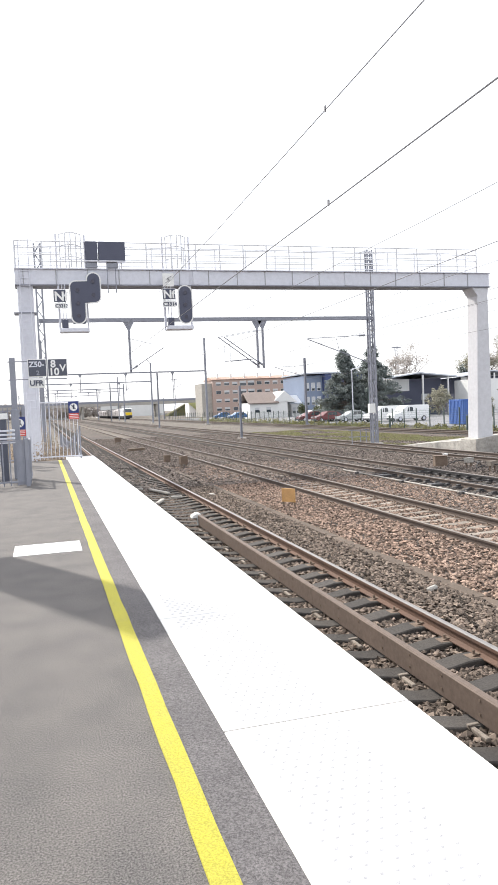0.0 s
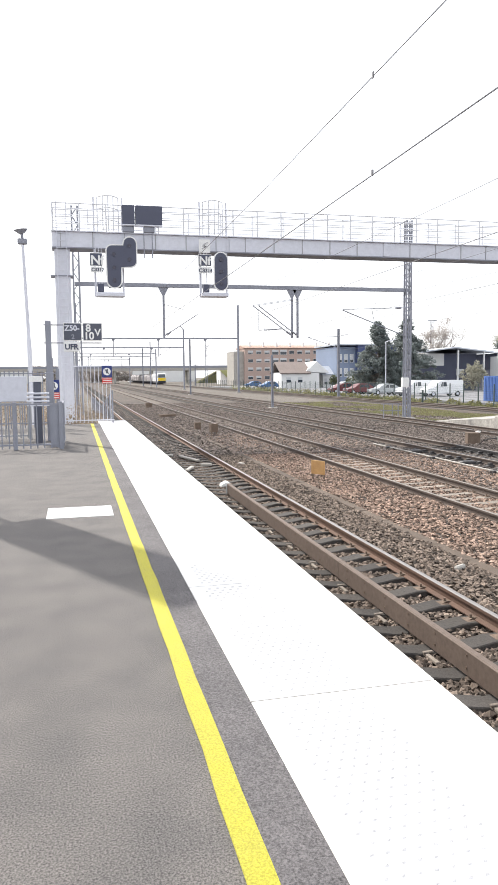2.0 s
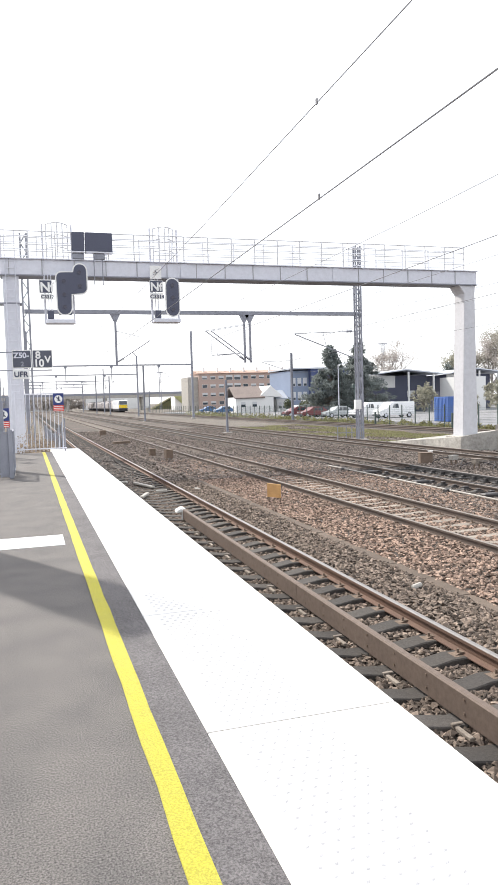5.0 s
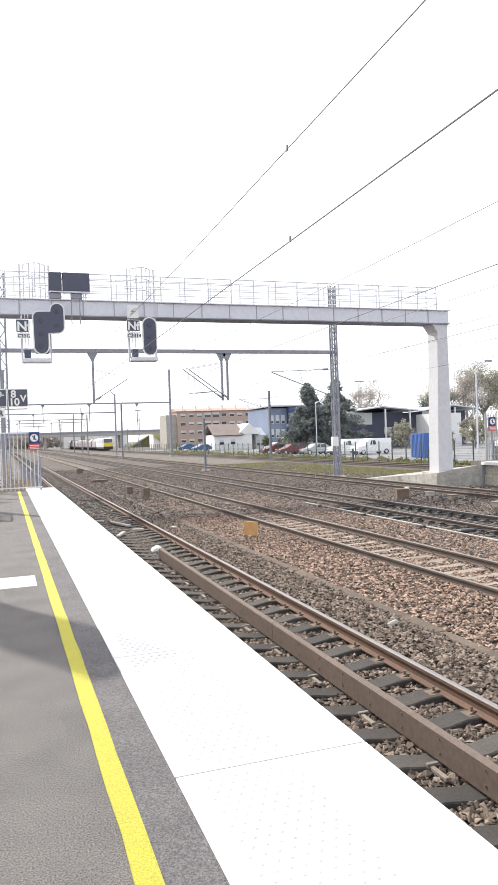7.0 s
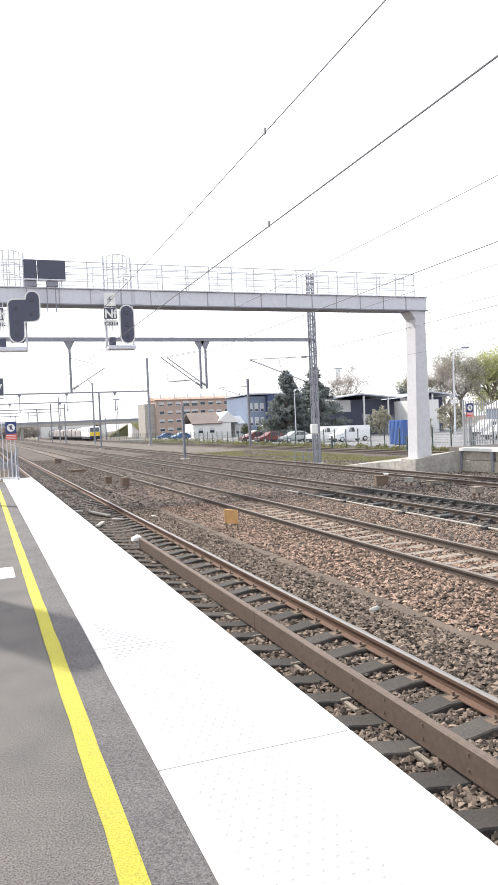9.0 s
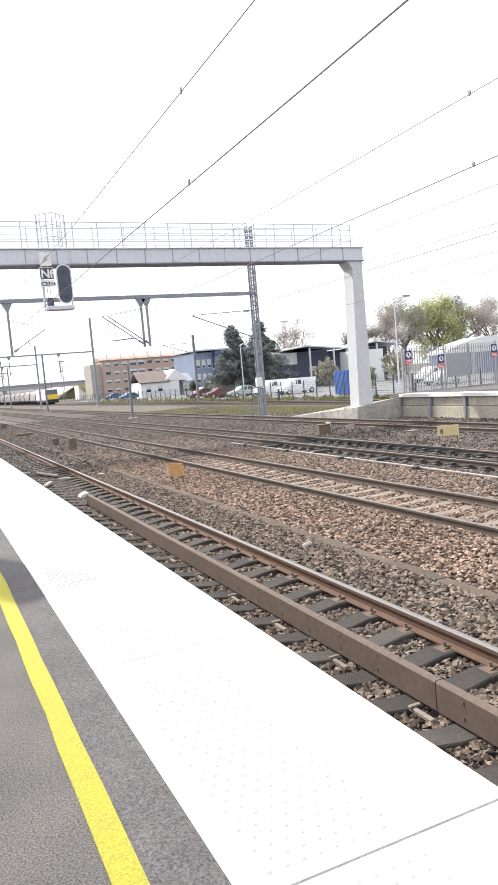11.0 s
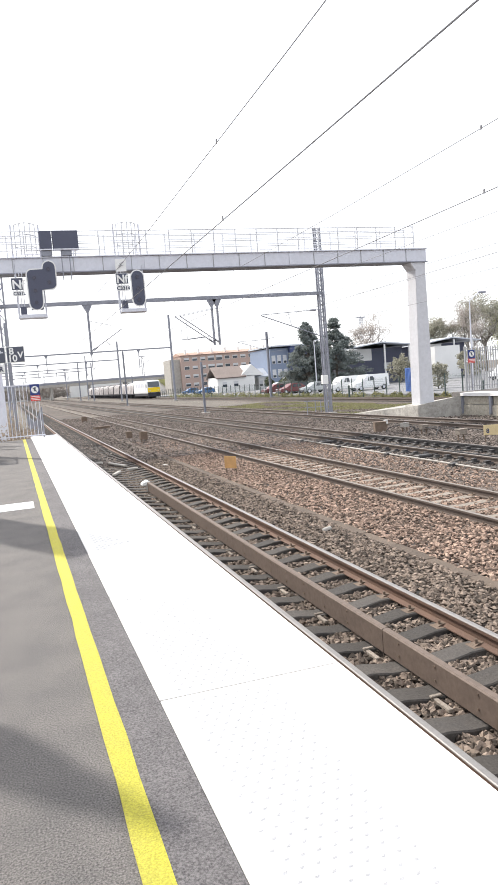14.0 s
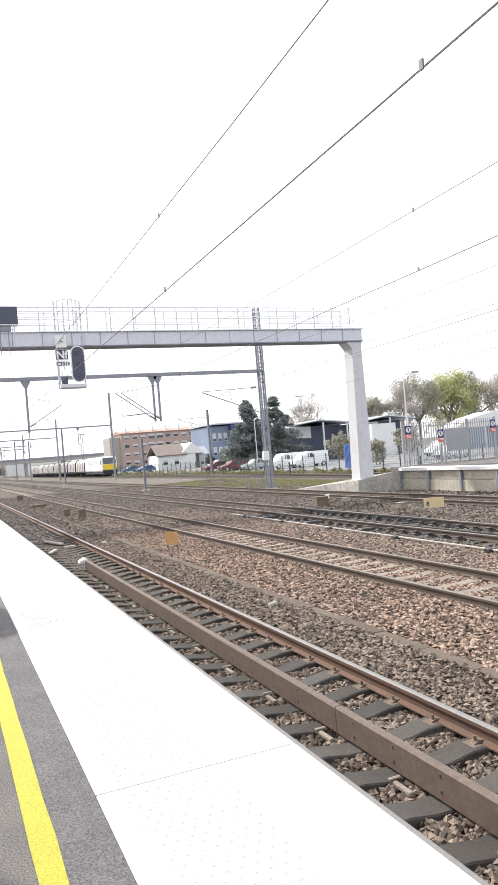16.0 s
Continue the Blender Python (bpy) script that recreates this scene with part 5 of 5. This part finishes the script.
def tree(name, label, x, y, height, width, material, leaves, size, seed, levels=3, bare=False, z=-1.2):
    rs = random.Random(seed)
    t = thing(name, label, "tree", x, y, z)
    b = bm_new()
    tips = limbs(b, (0, 0, 0), height, height * 0.022, levels, 0.55, rs, 6)
    tips = [Vector((q.x * width / height * 1.4, q.y * width / height * 1.4, min(q.z, height * 0.97))) for q in tips] if not bare else tips
    part("trunk", b, "twig" if bare else "bark", t)
    if leaves:
        cs = [tuple(q) for q in tips if q.z > height * 0.3]
        while len(cs) < len(tips) + 70:            # fill out an uneven egg-shaped crown
            u = (rs.uniform(-1, 1), rs.uniform(-1, 1), rs.uniform(-1, 1))
            if 0.25 < u[0] ** 2 + u[1] ** 2 + u[2] ** 2 < 1:
                k = 1 - 0.25 * u[2]
                cs.append((u[0] * width * 0.5 * k, u[1] * width * 0.5 * k, height * (0.56 + 0.42 * u[2])))
        v, f = leaf_cloud(cs, [height * 0.085 * rs.uniform(0.5, 1.3) for _ in cs], leaves, size)
        part("crown", soup("crown", v, f, material), "", t)
    return t


def pine(x, y, height, width, seed, label):
    rs = random.Random(seed)
    t = thing("pine_tree", label, "tree", x, y, -1.2)
    b = bm_new()
    bar(b, (0, 0, 0), (0.1, 0, height * 0.96), 0.22, 7, 0.05)
    cs, rr = [], []
    for i in range(170):
        z = height * (0.09 + 0.89 * rs.random() ** 1.25)
        reach = width * 0.60 * (1.02 - z / height) ** 1.0 * rs.uniform(0.72, 1.12)
        a = rs.uniform(0, 6.283)
        q = (reach * math.cos(a), reach * math.sin(a), z + rs.uniform(-0.1, 0.4))
        bar(b, (0, 0, z - 0.2), q, 0.05, 5, 0.02)
        for k in (0.45, 0.75, 1.0):
            cs.append((q[0] * k, q[1] * k, z + (q[2] - z) * k))
            rr.append(rs.uniform(0.3, 0.75) * (0.7 + 0.3 * k))
    part("trunk", b, "bark", t)
    v, f = leaf_cloud(cs, rr, 44000, 0.11, 0.7)
    part("crown", soup("crown", v, f, "pine"), "", t)


pine(42.2, 101, 10.7, 8.4, 3, "dark green bushy pine tree by the car park")
pine(47.4, 102, 11.2, 10.4, 5, "dark green bushy pine tree beside another pine")
tree("bare_tree", "bare grey spring tree behind the shed", 73.5, 142, 14.0, 10, "twig", 9000, 0.10, 11, 4, True)
tree("bare_tree", "small budding tree behind the sheds", 78.0, 140, 8.5, 7, "olive", 3500, 0.16, 12, 3)
tree("conifer_tree", "slim dark conifer behind the sheds", 88, 140, 10.5, 3, "pine", 3500, 0.15, 13, 3)
tree("tree", "olive budding tree behind the sheds", 93.5, 142, 13.5, 9, "olive", 9500, 0.15, 14, 4)
tree("bare_tree", "tall bare tree with fine twigs", 97.5, 138, 17.0, 10, "twig", 9000, 0.11, 15, 4, True)
tree("tree", "broad brownish budding tree", 103.5, 140, 18.5, 11, "olive", 12500, 0.15, 16, 4)
tree("tree", "large fresh yellow-green spring tree", 113.0, 141, 18.5, 12, "spring", 17000, 0.17, 17, 4)
tree("tree", "fresh yellow-green spring tree beside others", 117.5, 144, 20, 11, "spring", 14000, 0.17, 18, 4)
tree("conifer_tree", "slim dark conifer among the spring trees", 121.5, 142, 20.0, 4, "pine", 4000, 0.16, 19, 3)
tree("bare_tree", "pale bare tree at the end of the row", 127.0, 141, 18.0, 12, "twig", 11000, 0.11, 20, 4, True)
tree("tree", "brownish budding tree at the end of the row", 136.0, 146, 18.0, 12, "olive", 9500, 0.15, 21, 4)
tree("bush", "small leafy bush in the car park", 57.5, 100, 5.0, 4, "olive", 3000, 0.14, 22, 3)
tree("bush", "small leafy bush by the garage", 62.5, 88, 4.8, 4, "olive", 3000, 0.14, 23, 3)
tree("bush", "brownish small tree beside the fence", 41.0, 64, 3.0, 2.2, "olive", 2200, 0.10, 24, 3)


def low_leaves(name, label, category, boxes, n, size, material):
    """Leaves scattered through low boxes x0, x1, y0, y1, z0, z1."""
    vv, ff = [], []
    for x0, x1, y0, y1, z0, z1 in boxes:
        k = max(26, int((x1 - x0) * (y1 - y0) * 2.5))
        cs = [(random.uniform(x0, x1), random.uniform(y0, y1), random.uniform(z0, z1)) for _ in range(k)]
        v, f = leaf_cloud(cs, [min(0.8, (z1 - z0) * 0.6 + 0.1) * random.uniform(0.5, 1.1) for _ in range(k)], n, size)
        ff += [tuple(i + len(vv) for i in q) for q in f]
        vv += v
    return tagged(new(name, soup(name, vv, ff, material)), label, category, kind="stuff")


low_leaves("hedge", "clipped dark hedge before the blue office", "hedge", ((46.5, 54, 132, 133, -0.8, 1.4), (40.0, 45, 108, 109, -0.8, 1.2), (52.5, 57, 128, 129, -0.8, 1.2)), 4500, 0.12, "hedge")
low_leaves("dry_brush", "dry leafless brush beyond the platform end", "brush", ((-3.5, -0.9, 30, 36, -0.9, 0.1), (-6, -1.2, 36, 50, -1.0, 0.2), (-9, -1.6, 50, 85, -1.0, 0.6)), 5000, 0.05, "brush")
low_leaves("weeds", "dry weeds along the car park fence", "weeds", ((32.2, 33.8, 38, 60, -1.2, -0.9), (32.2, 33.8, 60, 100, -1.2, -0.8), (32.2, 34.5, 100, 160, -1.2, -0.6), (30.8, 32.4, 36, 60, -1.22, -1.15)), 5000, 0.08, "grass")
low_leaves("distant_trees", "hazy bare trees beyond the bridge", "trees", ((-25, 5, 400, 410, 0, 8), (5, 30, 415, 425, 0, 6)), 16000, 0.3, "twig")


def grass_patch(x0, x1, y0, y1, n):
    px, py = x0 + (x1 - x0) * rng.random(n), y0 + (y1 - y0) * rng.random(n)
    keep = np.array([noise.noise((a * 0.35, c * 0.16, 3)) for a, c in zip(px, py)]) > -0.12
    px, py = px[keep], py[keep]
    n = len(px)
    a, s = rng.random(n) * 6.283, 0.05 + 0.09 * rng.random(n)
    dx, dy = np.cos(a) * 0.03, np.sin(a) * 0.03
    z = np.full(n, -1.22)
    lean = rng.standard_normal((n, 2)) * 0.04
    v = np.stack([np.stack([px - dx, py - dy, z], -1), np.stack([px + dx, py + dy, z], -1), np.stack([px + lean[:, 0], py + lean[:, 1], z + s], -1)], 1).reshape(-1, 3)
    f = (np.arange(n)[:, None] * 3 + np.arange(3)).tolist()
    tagged(new("grass", soup("grass", v.tolist(), f, "grass")), "patchy green and straw grass between the tracks", "grass", kind="stuff")


grass_patch(19.2, 26.6, 36, 75, 60000)
grass_patch(31.0, 34.6, 36, 90, 25000)


# ---- the freight train ----
TX = 28.0 + GAUGE / 2
loco = thing("locomotive", "white electric locomotive with a yellow nose and dark windscreen", "locomotive", TX, 280, RAIL_Z)
b = prism(bm_new(), [(0.35, 1.0), (0.0, 1.25), (0.0, 2.35), (0.55, 3.75), (1.2, 3.95), (18.0, 3.95), (18.7, 3.7), (19.1, 2.35), (19.1, 1.0)], "x", -1.48, 1.48)
bmesh.ops.bevel(b, geom=[e for e in b.edges if abs(e.verts[0].co.x - e.verts[1].co.x) < 1e-5], offset=0.16, segments=2, affect="EDGES")
lb = part("body", b, "loco_white", loco, "white painted body")
part("nose", box(bm_new(), -1.36, 1.36, -0.05, 0.03, 1.30, 2.36, 0.02), "loco_yellow", lb, "yellow nose panel")
part("windscreen", prism(bm_new(), [(-0.02, 2.45), (0.46, 3.62), (0.42, 3.66), (-0.07, 2.47)], "x", -1.28, 1.28), "glass", lb, "dark windscreen")
part("skirt", box(bm_new(), -1.42, 1.42, 0.02, 0.5, 0.3, 1.28, 0.05), "loco_dark", lb, "dark blue skirt")
for s in (-1, 1):
    part("headlight", box(bm_new(), s * 0.95 - 0.16, s * 0.95 + 0.16, -0.08, -0.04, 1.6, 1.78, 0.02), "blind", lb)
    bb = bm_new()
    bar(bb, (s * 0.88, -0.35, 1.06), (s * 0.88, 0.05, 1.06), 0.22, 12)
    part("buffer", bb, "loco_dark", loco)
    for k in range(5):
        part("side_grille", box(bm_new(), s * 1.49 - 0.012, s * 1.49 + 0.012, 4.5 + 2.2 * k, 5.9 + 2.2 * k, 2.5, 3.3), "galv", lb)
    part("cab_door", box(bm_new(), s * 1.49 - 0.012, s * 1.49 + 0.012, 1.9, 2.6, 1.2, 3.2), "galv", lb)
    part("side_window", box(bm_new(), s * 1.49 - 0.014, s * 1.49 + 0.014, 0.95, 1.7, 2.4, 3.15), "glass", lb)
part("underframe", box(bm_new(), -1.35, 1.35, 0.6, 18.6, 0.45, 1.02, 0.05), "loco_dark", loco)
wb = bm_new()
bar(wb, (-0.80, 0, 0), (0.80, 0, 0), 0.55, 20)
wm_ = mesh_of(wb, "wheelset", "loco_dark")
for y in (3.1, 5.9, 13.2, 16.0):
    part("wheelset", wm_, "", loco).matrix_basis = pose(0, y, 0.55)
for y in (5.0, 14.2):
    bb = bm_new()
    for p, q in (((-0.8, y - 0.6, 4.3), (-0.8, y + 0.7, 4.0)), ((0.8, y - 0.6, 4.3), (0.8, y + 0.7, 4.0)), ((-0.9, y - 0.6, 4.3), (0.9, y - 0.6, 4.3))):
        bar(bb, p, q, 0.04, 5)
    part("pantograph", bb, "galv_dark", loco)


def wagon(y):
    t = thing("freight_wagon", "grey hooded freight wagon with ribbed sides", "freight wagon", TX, y, RAIL_Z, group="freight wagons")
    arch = [(1.42 * math.cos(radians(a)), 2.3 + 1.6 * math.sin(radians(a)) ** 0.8) for a in range(0, 181, 15)]
    part("hood", prism(bm_new(), [(1.42, 1.15)] + arch + [(-1.42, 1.15)], "y", 0.5, 11.5), "hood", t, "grey tarpaulin hood")
    for k in range(6):
        big = [(p[0] * 1.03, 2.3 + (p[1] - 2.3) * 1.03) for p in arch]
        part("rib", prism(bm_new(), [(1.46, 1.15)] + big + [(-1.46, 1.15)], "y", 0.45 + 2.2 * k, 0.58 + 2.2 * k), "loco_dark", t)
    part("underframe", box(bm_new(), -1.35, 1.35, 0.1, 11.9, 0.8, 1.15, 0.03), "loco_dark", t)
    for y2 in (2.0, 3.8, 8.2, 10.0):
        part("wheelset", wm_, "", t).matrix_basis = pose(0, y2, 0.46) @ Matrix.Diagonal((1, 0.84, 0.84, 1))
    return t


wagons = [wagon(280 + 19.8 + 12.3 * i) for i in range(9)]


# ---- motion ----
TRAIN = ((0, 269), (2, 262), (3.5, 253), (5, 241), (7, 224), (9, 206.5), (11, 187), (12.5, 171.5), (14.5, 153.5), (16, 140.5))


def motions():
    for k, ob in enumerate([loco] + wagons):
        off = 0 if k == 0 else 19.8 + 12.3 * (k - 1)
        walk(ob, [(t, pose(TX, y + off, RAIL_Z)) for t, y in TRAIN])


motions()
